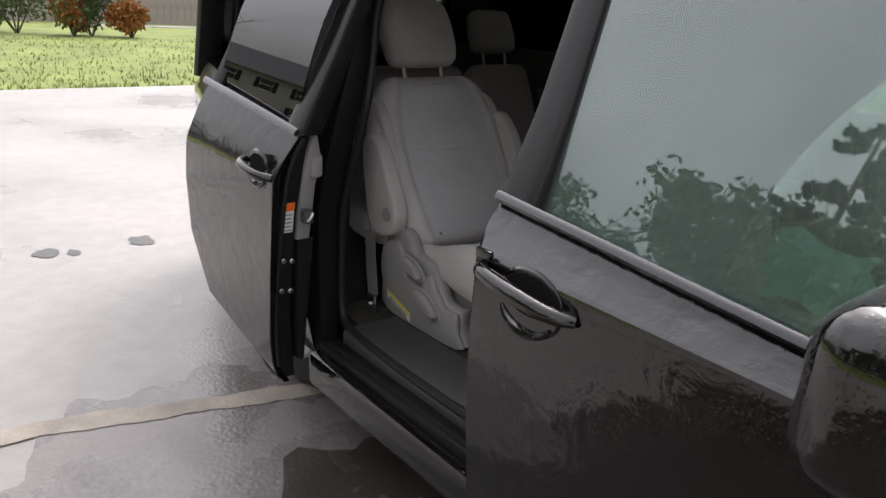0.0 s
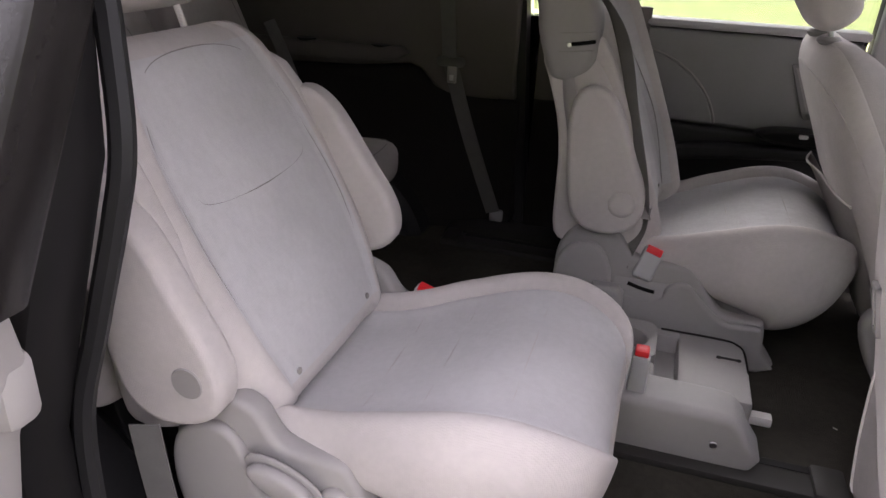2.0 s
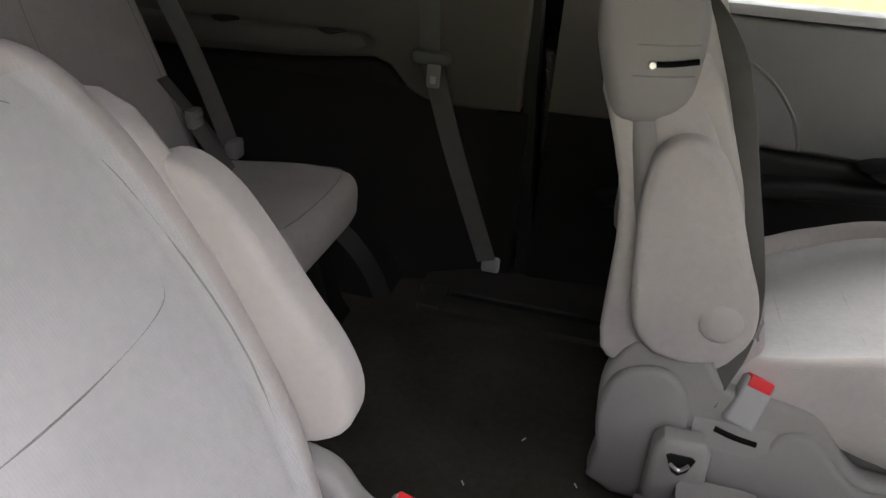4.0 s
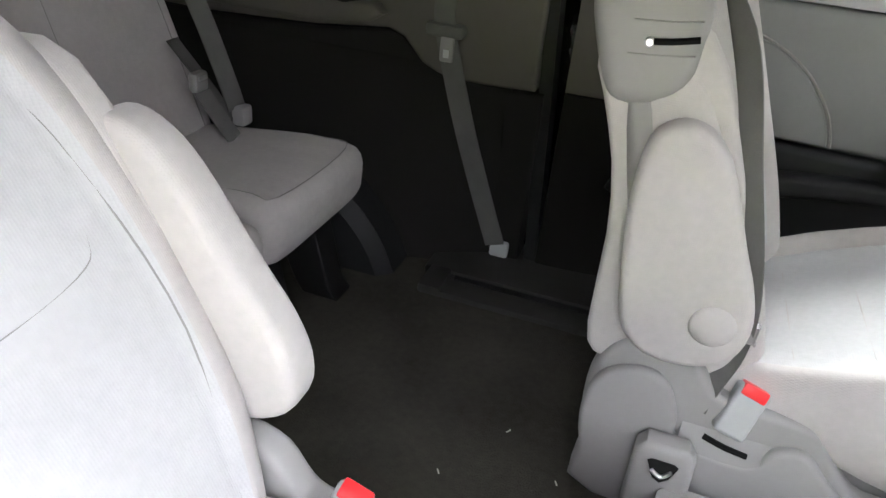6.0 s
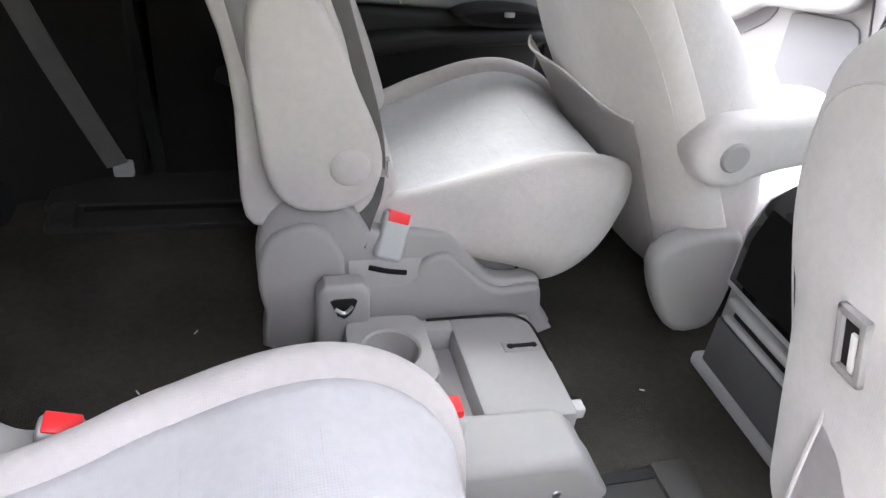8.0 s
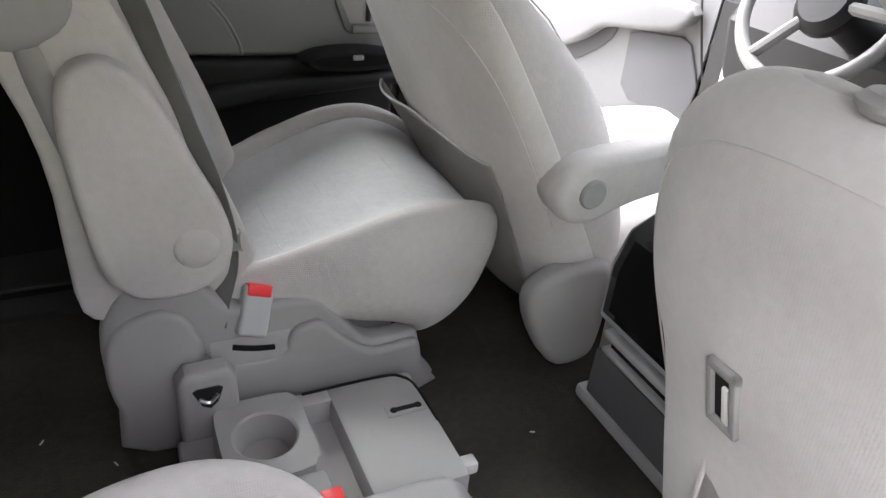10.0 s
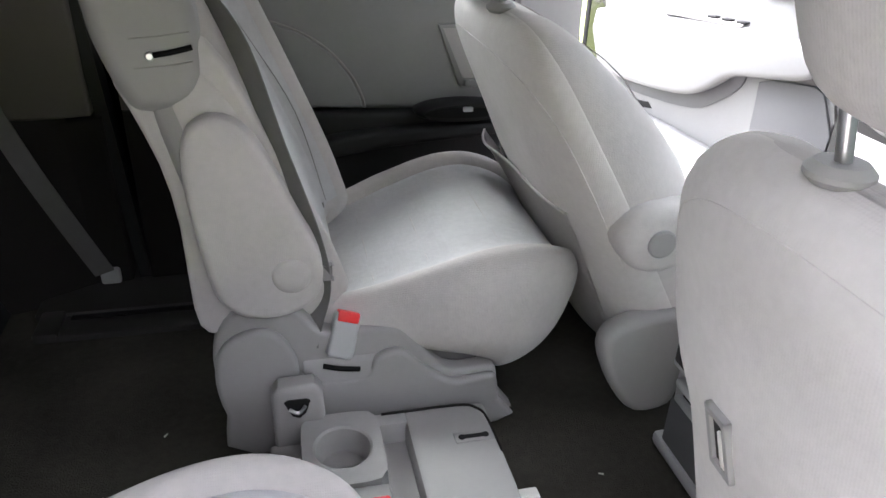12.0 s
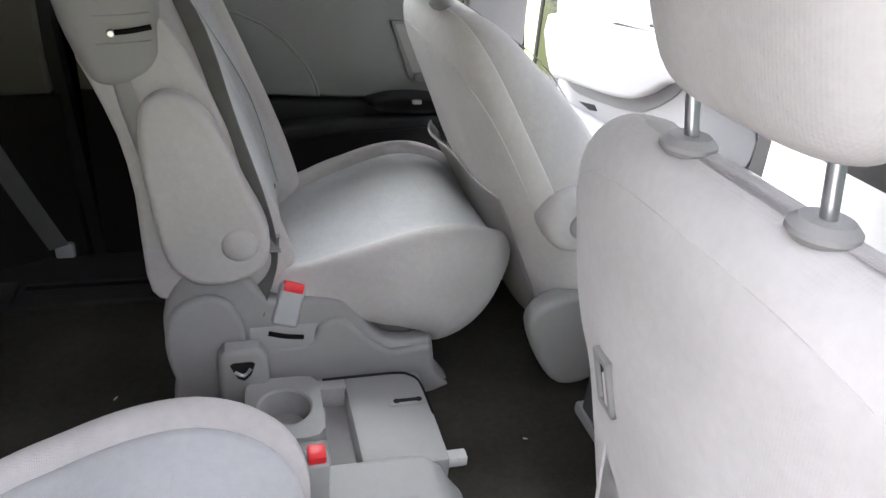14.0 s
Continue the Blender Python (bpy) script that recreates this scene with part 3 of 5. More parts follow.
def shell(levels, r=0.0, seg=2):
    """A panel by levels: height, rear x, front x, outer y, inner y."""
    bm = skin(bmesh.new(), [[Vector((a, yo, z)), Vector((b, yo, z)), Vector((b, yi, z)), Vector((a, yi, z))] for z, a, b, yo, yi in levels])
    if r:
        keep = [e for e in bm.edges if abs(e.verts[0].co.z - e.verts[1].co.z) > 1e-5 or e.is_boundary]
        bmesh.ops.bevel(bm, geom=keep, offset=r, segments=seg, affect="EDGES", profile=0.5)
    return bm


def mirror(bm):
    for v in bm.verts:
        v.co.y = 2 * MID - v.co.y
    return bm


SIDE = ((0.24, 0.25), (0.32, 0.20), (0.45, 0.172), (0.65, 0.160), (0.85, 0.153), (0.965, 0.150), (0.985, 0.152), (1.0, 0.159), (1.05, 0.190), (1.10, 0.222))


FRONT_SIDE = SIDE[:5] + ((1.000, 0.150), (1.022, 0.152), (1.038, 0.159), (1.08, 0.184), (1.118, 0.208))
SLIDE_SIDE = ((0.285, 0.23), (0.325, 0.20), (0.37, 0.185)) + SIDE[2:]


def flank(x0, x1, dy=0.0, thick=0.085, side=SIDE, front=lambda z: 0.0, rear=lambda z: 0.0, r=0.012):
    bm = shell([(z, x0 + rear(z), x1 + front(z), y + dy, y + dy + thick) for z, y in side], r)
    for v in bm.verts:
        # bevelled corners stay inside the panel's outline
        v.co.z = min(max(v.co.z, side[0][0]), side[-1][0])
        v.co.x = min(max(v.co.x, x0 + rear(v.co.z)), x1 + front(v.co.z))
    return bm


def wedge(bm, x0, slope, z0=0.95, z1=1.05):
    """Tilts the belt line: heights above z0 rise towards the rear of x0."""
    for v in bm.verts:
        v.co.z += slope * (x0 - v.co.x) * min(1, max(0, (v.co.z - z0) / (z1 - z0)))
    return bm


# front passenger door
fd = part("front_door", wedge(flank(2.155, 3.34, side=FRONT_SIDE, front=lambda z: 0.10 * (1.1 - z)), 2.155, 0.10, 1.0, 1.1), M_PAINT, van, "wet black front passenger door, closed", 18)
fd.location = (-0.020, -0.045, -0.058)
part("belt_moulding", wedge(tube([(2.152, 0.205, 1.128), (2.7, 0.205, 1.127), (3.32, 0.212, 1.125)], 0.012, 8, 3, 0.7), 2.155, 0.10, 1.0, 1.1), M_WET_TRIM, fd, "wet black belt moulding")
part("door_frame", shell([(1.115, 2.152, 2.248, 0.203, 0.255), (1.30, 2.158, 2.242, 0.285, 0.33), (1.60, 2.15, 2.225, 0.40, 0.44)], 0.008), M_FRAME, fd, "satin black rear window frame with rain beads")
part("door_frame", tube([(2.2, 0.41, 1.60), (2.75, 0.42, 1.60), (3.15, 0.40, 1.42), (3.45, 0.33, 1.14)], 0.028, 8, 4), M_FRAME, fd)
pane = part("window_pane", shell([(1.00, 2.235, 3.36, 0.190, 0.194), (1.30, 2.23, 3.22, 0.300, 0.304), (1.60, 2.215, 2.85, 0.412, 0.416)]), M_GLASS_SIDE, fd, "green-tinted side window with rain streaks")
pane.visible_shadow = False
cup = part("handle_cup", disc((2.312, 0.1510, 0.972), 0.082, 0.012, "Y", 36, 0.005, 0.80), M_PAINT, fd)
# flat near-black disc on the cup stands in for shade in its upper part
part("cup_shade", disc((2.318, 0.1490, 0.988), 0.070, 0.012, "Y", 36, 0.003, 0.58), M_FLAT_BLACK, cup)
lip = [(2.312 + math.cos(radians(q)) * 0.070, 0.1445, 0.968 + math.sin(radians(q)) * 0.055) for q in range(200, 331, 13)]
part("cup_lip", tube(lip, lambda s: 0.004 + 0.006 * math.sin(math.pi * s), 8, 2), M_PAINT, fd)
part("key_cover", box(2.168, 2.212, 0.140, 0.152, 1.018, 1.040, 0.005), M_PAINT, fd)
mirror_ob = part("side_mirror", box(2.845, 3.005, -0.050, 0.165, 1.000, 1.225, 0.065, 5), M_PAINT, fd, "glossy black door mirror")
part("mirror_arm", box(2.87, 2.97, 0.12, 0.24, 1.02, 1.11, 0.02, 3), M_BLACK, mirror_ob)
part("door_handle", tube([(2.180, 0.150, 1.004), (2.215, 0.122, 1.004), (2.31, 0.110, 0.996), (2.385, 0.120, 0.984), (2.420, 0.150, 0.977)], lambda s: 0.0135 + 0.004 * math.sin(math.pi * s), 12, 5, 0.75), M_PAINT, fd, "glossy black grab handle")
part("inner_panel", box(2.20, 3.3, 0.262, 0.30, 0.40, 1.08, 0.02), M_TRIM_LIGHT, fd)
note = thing("paper_sheet", "crumpled pale mint paper behind the front window", "paper", at=(2.700, 0.236, 1.074))
bm = bmesh.new()
rows = [[Vector((i * 0.021 - 0.075 + 0.012 * (j % 2) * (i in (0, 7)), 0.022 * rng.random(), j * 0.021 - 0.052 + 0.010 * math.sin(i * .9) + rng.uniform(-.003, .003))) for i in range(8)] for j in range(6)]
skin(bm, rows, False)
part("sheet", bm, M_MINT, note)

# sliding door, run back along the flank
SLIDE = -0.075
lean = lambda z: (z - 1.08) * 0.17
rear_line = lambda z: 0.36 * max(0, z - 0.88) + 1.0 * max(0, 0.56 - z) + 3.2 * max(0, 0.44 - z)
sd = part("sliding_door", wedge(flank(0.705, 1.40, SLIDE, 0.020, SLIDE_SIDE, lean, rear_line, 0.004), 1.39, 0.112, 0.98, 1.09), M_PAINT, van, "wet black sliding door, slid open", 18)
sd.location = (-0.008, -0.022, -0.033)
part("belt_moulding", wedge(tube([(0.79, 0.134, 1.110), (1.1, 0.134, 1.111), (1.41, 0.136, 1.108)], 0.012, 8, 3, 0.7), 1.39, 0.112, 0.98, 1.09), M_WET_TRIM, sd, "wet black belt moulding")
part("door_frame", shell([(1.10, 1.33, 1.43, 0.135, 0.20), (1.30, 1.37, 1.46, 0.215, 0.275), (1.60, 1.41, 1.49, 0.335, 0.385)], 0.008), M_FRAME, sd)
part("door_frame", shell([(1.16, 0.79, 0.87, 0.148, 0.20), (1.60, 0.88, 0.96, 0.335, 0.385)], 0.008), M_BLACK, sd)
part("door_frame", tube([(0.90, 0.345, 1.60), (1.1, 0.35, 1.61), (1.47, 0.345, 1.60)], 0.03, 8, 3), M_BLACK, sd)
pane = part("window_pane", shell([(z, 0.82 + (z - 1.09) * .21, 1.36 + (z - 1.09) * .15, y, y + .004) for z, y in ((1.09, .150), (1.15, .160), (1.21, .171), (1.27, .184), (1.33, .199), (1.39, .218), (1.46, .247), (1.53, .287), (1.60, .338))]), M_GLASS_DARK, sd, "dark privacy glass, wet outside")
part("edge_panel", shell([(0.30, 1.15, 1.262, 0.14, 0.195), (0.55, 0.90, 1.30, 0.107, 0.165), (0.85, 0.90, 1.352, 0.099, 0.160), (1.05, 0.90, 1.385, 0.136, 0.178), (1.10, 0.90, 1.40, 0.155, 0.185)], 0.01), M_DARK_TRIM, sd, "black door edge with striker and latch holes")
part("inner_panel", shell([(0.78, 0.90, 1.335, 0.167, 0.212), (0.95, 0.90, 1.37, 0.167, 0.214), (1.02, 0.90, 1.39, 0.172, 0.222), (1.09, 0.90, 1.40, 0.186, 0.205)], 0.008), M_TRIM, sd)
part("inner_panel_lower", shell([(0.36, 1.12, 1.28, 0.197, 0.22), (0.775, 0.90, 1.335, 0.172, 0.225)], 0.008), M_BROWN_TRIM, sd)
part("weather_strip", tube([(1.285, 0.128, 0.36), (1.305, 0.112, 0.55), (1.357, 0.114, 0.85), (1.385, 0.125, 1.0), (1.41, 0.155, 1.09)], 0.007, 8, 4), M_RUBBER, sd)
cup = part("handle_cup", disc((1.290, 0.0795, 0.985), 0.064, 0.012, "Y", 32, 0.005, 0.95), M_PAINT, sd)
# same painted shade: a flat dark disc over the sliding door's cup
part("cup_shade", disc((1.294, 0.0775, 1.000), 0.050, 0.012, "Y", 32, 0.003, 0.70), M_FLAT_BLACK, cup)
lip = [(1.290 + math.cos(radians(q)) * 0.056, 0.073, 0.994 + math.sin(radians(q)) * 0.050) for q in range(200, 331, 13)]
part("cup_lip", tube(lip, lambda s: 0.004 + 0.005 * math.sin(math.pi * s), 8, 2), M_PAINT, sd)
part("door_handle", tube([(1.200, 0.078, 1.003), (1.225, 0.050, 1.000), (1.285, 0.040, 0.994), (1.345, 0.050, 0.985), (1.368, 0.078, 0.979)], 0.0125, 10, 5, 0.75), M_PAINT, sd, "glossy black grab handle")


def edge_tag(x, y, z, lx, ly, w, h, colour, parent, name="sticker", lift=0.0):
    """A small flat label on the door's front edge, which faces forward."""
    bm = bmesh.new()
    a, b = Vector((lx, ly, 0)).normalized(), Vector((0.17, 0, 0.985))
    n = a.cross(b).normalized()
    o = Vector((x, y, z)) + Vector((1, 0, 0)) * (0.002 + lift)
    bm.faces.new([bm.verts.new(o + a * i * w / 2 + b * j * h / 2) for i, j in ((-1, -1), (1, -1), (1, 1), (-1, 1))])
    return part(name, bm, colour, parent)


tag = edge_tag(1.3555, 0.130, 0.857, 0, 1, 0.036, 0.092, M_LABEL, sd, "warning_label")
tag["label"] = "white warning label with an orange band"
edge_tag(1.361, 0.130, 0.891, 0, 1, 0.036, 0.024, M_ORANGE, tag, "label_band", 0.003)
for k in range(5):
    edge_tag(1.357 - k * 0.0021, 0.129, 0.867 - k * 0.012, 0, 1, 0.028 - 0.006 * (k % 2), 0.003, M_INK, tag, "text_bar", 0.003)
for z, y in ((0.72, 0.128), (0.715, 0.155), (0.62, 0.128), (0.615, 0.157)):
    part("screw", disc((1.352 + (z - .85) * .17, y, z), 0.008, 0.010, "X", 12, 0.002), M_STEEL, sd)
latch = part("latch", box(1.36, 1.392, 0.165, 0.195, 0.84, 0.88, 0.006), M_STEP, sd)
part("latch_claw", tube([(1.393, 0.172, 0.85), (1.397, 0.180, 0.86), (1.393, 0.189, 0.872)], 0.004, 6, 3), M_STEEL, latch)
part("latch_cover", box(1.36, 1.392, 0.186, 0.226, 0.97, 1.04, 0.012), M_TRIM, sd)

# the rest of the passenger flank
bm = skin(bmesh.new(), [[Vector((-0.62, y + 0.46, z)), Vector((-0.3, y + 0.32, z)), Vector((0.3, y + 0.15, z)), Vector((1.22, y + 0.06, z)), Vector((1.22, y + 0.12, z)), Vector((0.3, y + 0.21, z)), Vector((-0.3, y + 0.38, z)), Vector((-0.62, y + 0.52, z))] for z, y in SIDE])
part("quarter_panel", bm, M_PAINT, van)
part("rear_pillar", shell([(1.10, 0.05, 0.45, 0.62, 0.66), (1.62, 0.05, 0.52, 0.64, 0.68)], 0.01), M_PAINT, van)
bm = skin(bmesh.new(), [[Vector((x, y, 1.09)), Vector((x, y + .05, 1.62)), Vector((x, y + .054, 1.62)), Vector((x, y + .004, 1.09))] for x, y in ((-0.62, .80), (-0.3, .66), (0.3, .50), (1.10, .42))])
part("quarter_window", bm, M_GLASS_DARK, van, "dark privacy quarter glass")
part("quarter_trim", skin(bmesh.new(), [[Vector((x, y, .42)), Vector((x, y + .01, 1.12)), Vector((x, y + .04, 1.12)), Vector((x, y + .04, .42))] for x, y in ((-0.60, .84), (-0.3, .70), (0.3, .54), (1.06, .40))]), M_BROWN_TRIM, van)
part("sill", box(1.28, 3.4, 0.20, 0.33, 0.24, 0.355, 0.02), M_PAINT, van)
part("sill_track", box(1.30, 2.12, 0.235, 0.30, 0.352, 0.385, 0.008), M_BLACK, van)
part("track_groove", box(1.32, 2.1, 0.25, 0.262, 0.3855, 0.389), M_RUBBER, van)
part("step_plate", box(1.34, 2.10, 0.292, 0.50, 0.37, 0.432, 0.012), M_STEP, van, "grey scuffed entry step plate")
part("rear_jamb", shell([(0.30, 1.05, 1.268, 0.265, 0.325), (0.60, 1.05, 1.262, 0.255, 0.328), (0.80, 1.05, 1.266, 0.25, 0.328), (0.94, 1.05, 1.308, 0.25, 0.332), (1.13, 1.05, 1.362, 0.265, 0.345), (1.25, 1.07, 1.345, 0.31, 0.375), (1.40, 1.10, 1.300, 0.36, 0.42), (1.62, 1.15, 1.28, 0.45, 0.50)], 0.012), M_BLACK, van, "black door jamb")
part("jamb_trim", shell([(0.45, 0.9, 1.22, 0.36, 0.385), (1.0, 0.9, 1.24, 0.36, 0.39), (1.62, 0.9, 1.22, 0.51, 0.54)], 0.008), M_BROWN_TRIM, van)
seal_line = [(2.06, 0.30, 0.43), (1.75, 0.300, 0.425), (1.40, 0.308, 0.43), (1.285, 0.330, 0.46), (1.268, 0.334, 0.60), (1.274, 0.334, 0.80), (1.318, 0.336, 0.94), (1.356, 0.342, 1.06), (1.372, 0.350, 1.14), (1.352, 0.378, 1.25), (1.315, 0.420, 1.40), (1.345, 0.462, 1.56), (1.46, 0.475, 1.61), (2.0, 0.475, 1.61), (2.12, 0.46, 1.56)]
part("door_seal", tube(seal_line, 0.013, 8, 6), M_RUBBER, van, "thick black rubber door seal")
part("centre_pillar", shell([(0.30, 2.10, 2.26, 0.262, 0.36), (1.10, 2.10, 2.27, 0.268, 0.36), (1.62, 2.09, 2.24, 0.445, 0.52)], 0.015), M_DARK_TRIM, van)
part("pillar_cover", shell([(0.45, 2.12, 2.28, 0.361, 0.385), (1.10, 2.12, 2.28, 0.361, 0.392), (1.60, 2.10, 2.26, 0.521, 0.545)], 0.01), M_TRIM_LIGHT, van)
part("grab_handle", tube([(2.13, 0.37, 1.295), (2.10, 0.37, 1.292), (2.075, 0.37, 1.265), (2.070, 0.367, 1.17), (2.085, 0.365, 1.10), (2.13, 0.37, 1.075)], 0.0125, 12, 6), M_WHITE, van, "pale plastic grab handle on the pillar")

# floor, roof and far side
part("carpet", skin(bmesh.new(), [[Vector((x, y, z)) for x, y in ((-.55, .80), (.3, .52), (1.0, .40), (1.3, .36), (3.35, .36), (3.35, 2.02), (-.55, 2.02))] for z in (FLOOR - 0.06, FLOOR)]), M_CARPET, van, "dark olive carpet with lint specks")
part("roof", shell([(1.66, -0.55, 2.75, 0.42, 1.94), (1.72, -0.5, 2.65, 0.50, 1.86), (1.745, -0.35, 2.5, 0.62, 1.74)], 0.01), M_PAINT, van)
part("headliner", box(-0.5, 2.7, 0.44, 1.92, 1.625, 1.652, 0.01), M_HEADLINER, van)
part("far_flank", mirror(flank(-0.62, 2.36, 0.0, 0.06)), M_PAINT, van)
part("far_sill", box(2.36, 3.4, 2.06, 2.18, 0.26, 0.42, 0.02), M_TRIM, van)
part("front_fender", flank(3.36, 4.3), M_PAINT, van)
part("front_fender", mirror(flank(3.46, 4.3)), M_PAINT, van)
hood = box(3.75, 4.5, 0.3, 2.06, 0.55, 1.0, 0.1, 3)
part("bonnet", hood, M_PAINT, van)
part("bumper", box(4.3, 4.6, 0.3, 2.06, 0.2, 0.62, 0.08, 3), M_PAINT, van)
for x in (0.86, 3.9):
    for y in (0.47, 1.90):
        wheel = part("tyre", disc((x, y, 0.335), 0.335, 0.22, "Y", 40, 0.03), M_RUBBER, van)
        part("rim", disc((x, y + (-0.09 if y < 1 else 0.09), 0.335), 0.22, 0.06, "Y", 32, 0.01), M_STEEL, wheel)
tail = part("tailgate", box(-0.68, -0.6, 0.66, 1.90, 0.35, 1.02, 0.02), M_PAINT, van)
for y in (0.62, 1.93):
    part("tailgate_pillar", shell([(1.0, -0.66, -0.60, y - 0.02, y + 0.10), (1.62, -0.47, -0.41, y - 0.02, y + 0.10)], 0.008), M_DARK_TRIM, tail)
part("rear_window", skin(bmesh.new(), [[Vector((x, y, z)) for x, z in ((-0.64, 1.02), (-0.46, 1.60), (-0.456, 1.60), (-0.636, 1.02))] for y in (0.66, 1.96)]), M_GLASS_DARK, tail)

# windscreen, dashboard
part("windscreen", skin(bmesh.new(), [[Vector((x, y, z)) for x, z in ((2.78, 1.64), (3.75, 1.02), (3.753, 1.023), (2.783, 1.643))] for y in (0.46, 1.90)]), M_GLASS, van)
for y in (0.44, 1.92):
    part("windscreen_pillar", tube([(2.72, y, 1.64), (3.2, y + (-0.05 if y < 1 else 0.05), 1.36), (3.72, y + (-0.12 if y < 1 else 0.12), 1.03)], 0.035, 8, 3), M_DARK_TRIM, van)

# left rear side trim
part("side_trim_lower", slab([(-0.55, 0.40), (1.43, 0.40), (1.43, 0.853), (1.34, 0.848), (1.263, 0.845), (1.20, 0.848), (1.15, 0.872), (1.105, 0.92), (1.07, 0.932), (0.89, 0.912), (0.62, 0.90), (-0.55, 0.90)], 1.985, 2.06, 0.008), M_BROWN_TRIM, van, "dark grey moulded wheel-arch trim")
arch = bmesh.new()
skin(arch, [[Vector((x, 1.988, FLOOR - .01)), Vector((x, 1.988 - 0.092 * g, FLOOR - .01)), Vector((x, 1.988 - 0.088 * g, 0.55)), Vector((x, 1.988 - 0.062 * g, 0.72)), Vector((x, 1.988 - 0.018 * g, 0.84)), Vector((x, 1.988, 0.885))] for x, g in ((-0.5, 1), (0.4, 1), (0.85, 1), (1.0, 0.98), (1.12, 0.97), (1.18, 0.90), (1.24, 0.72), (1.29, 0.42), (1.33, 0.16), (1.36, 0.02))])
part("wheel_arch", arch, M_BROWN_TRIM, van)
part("side_trim_upper", slab([(-0.55, 0.905), (0.62, 0.905), (0.89, 0.917), (1.07, 0.937), (1.108, 0.924), (1.153, 0.876), (1.20, 0.853), (1.263, 0.850), (1.34, 0.853), (1.41, 0.857), (1.41, 1.20), (1.38, 1.218), (-0.55, 1.205)], 1.978, 2.06, 0.010), M_SIDE_UPPER, van, "grey quarter trim with a cup ledge")
part("ledge", slab([(-0.4, 0.935), (0.89, 0.935), (1.04, 0.950), (1.075, 0.972), (1.05, 0.990), (-0.4, 0.975)], 1.935, 1.982, 0.012), M_SIDE_UPPER, van)
for x in (0.98, 0.72):
    part("cup_well", disc((x, 1.958, 0.986), 0.034, 0.010, "Z", 24, 0.002, 0.6), M_BLACK, van)
part("side_pillar", box(1.06, 1.46, 1.995, 2.08, 1.20, 1.64, 0.02), M_DARK_TRIM, van)
part("side_pillar", box(-0.30, -0.05, 1.995, 2.10, 1.19, 1.64, 0.02), M_DARK_TRIM, van)
part("quarter_window", box(-0.5, 1.18, 2.07, 2.075, 1.17, 1.6), M_GLASS_QUARTER, van)
part("rail_step", box(1.24, 2.36, 1.862, 2.075, FLOOR - .02, 0.450, 0.008), M_RAIL, van)

# left sliding door, seen from within
ld = part("left_sliding_door", box(1.47, 2.36, 2.085, 2.14, 0.42, 1.11, 0.012), M_DOOR, van, "closed left sliding door")
part("door_pad", slab([(1.50, 0.850), (1.62, 0.845), (2.0, 0.832), (2.34, 0.822), (2.345, 1.095), (1.72, 1.098), (1.55, 1.09), (1.50, 1.04)], 2.058, 2.09, 0.012), M_DOOR, ld, "pale grey padded door insert")
crease = [(1.70, 2.056, 1.048), (1.79, 2.056, 1.038), (1.87, 2.056, 1.008), (1.93, 2.056, 0.965), (1.975, 2.056, 0.910), (1.998, 2.056, 0.862), (2.004, 2.056, 0.836)]
part("door_crease", tube(crease, 0.0028, 6, 5), M_SEAM, ld)
part("padded_panel", slab([(p[0] - .006, p[2]) for p in crease] + [(1.53, .852), (1.53, 1.04)], 2.052, 2.062, 0.004), M_DOOR, ld, "raised padded panel at the door's rear")
part("lower_pad", slab([(1.48, 0.43), (2.35, 0.43), (2.35, 0.818), (2.0, 0.827), (1.62, 0.840), (1.48, 0.845)], 2.035, 2.088, 0.015), M_DARK_TRIM, ld, "black lower door panel")
part("arm_ledge", slab([(1.60, 0.70), (1.75, 0.745), (1.95, 0.785), (2.15, 0.800), (2.34, 0.805), (2.34, 0.775), (2.05, 0.752), (1.78, 0.705), (1.62, 0.66)], 1.985, 2.04, 0.014, 3, 2), M_DARK_TRIM, ld, "black curved arm ledge")
pod = part("switch_pod", disc((2.235, 2.022, 0.832), 0.118, 0.075, "Y", 32, 0.016, 0.20), M_BLACK, ld, "black oval switch pod")
part("pod_dish", disc((2.235, 1.9840, 0.834), 0.098, 0.004, "Y", 32, 0.001, 0.13), M_FLAT_BLACK, pod)
part("switch", box(2.228, 2.252, 1.974, 1.984, 0.838, 0.849, 0.003), M_STEEL, pod)
recess = part("pull_recess", slab([(2.178, 1.027), (2.315, 1.028), (2.335, 0.885), (2.325, 0.875), (2.245, 0.875), (2.232, 0.885)], 2.050, 2.06, 0.004), M_DOOR, ld, "door pull recess")
part("recess_floor", slab([(2.190, 1.018), (2.306, 1.018), (2.324, 0.900), (2.242, 0.900)], 2.0485, 2.052), M_TRIM, recess, "shadowed pull pocket")
part("pull_bar", box(2.278, 2.288, 2.040, 2.050, 0.905, 1.010, 0.002), M_DARK_TRIM, recess)
part("pull_lip", box(2.245, 2.322, 2.038, 2.050, 0.880, 0.897, 0.004), M_DOOR, recess)
part("sill_trim", box(1.47, 2.36, 2.05, 2.13, 1.100, 1.124, 0.008), M_TRIM_LIGHT, ld)
pane = part("window_pane", skin(bmesh.new(), [[Vector((x, 2.135, 1.115)), Vector((x, 1.97, 1.60)), Vector((x, 1.974, 1.60)), Vector((x, 2.139, 1.115))] for x in (1.42, 2.38)]), M_GLASS_REAR, ld)
part("left_centre_pillar", shell([(0.40, 2.375, 2.58, 2.06, 2.16), (0.90, 2.375, 2.56, 2.07, 2.16), (1.08, 2.375, 2.54, 2.08, 2.16), (1.64, 2.34, 2.46, 1.90, 1.98)], 0.012), M_DARK_TRIM, van)
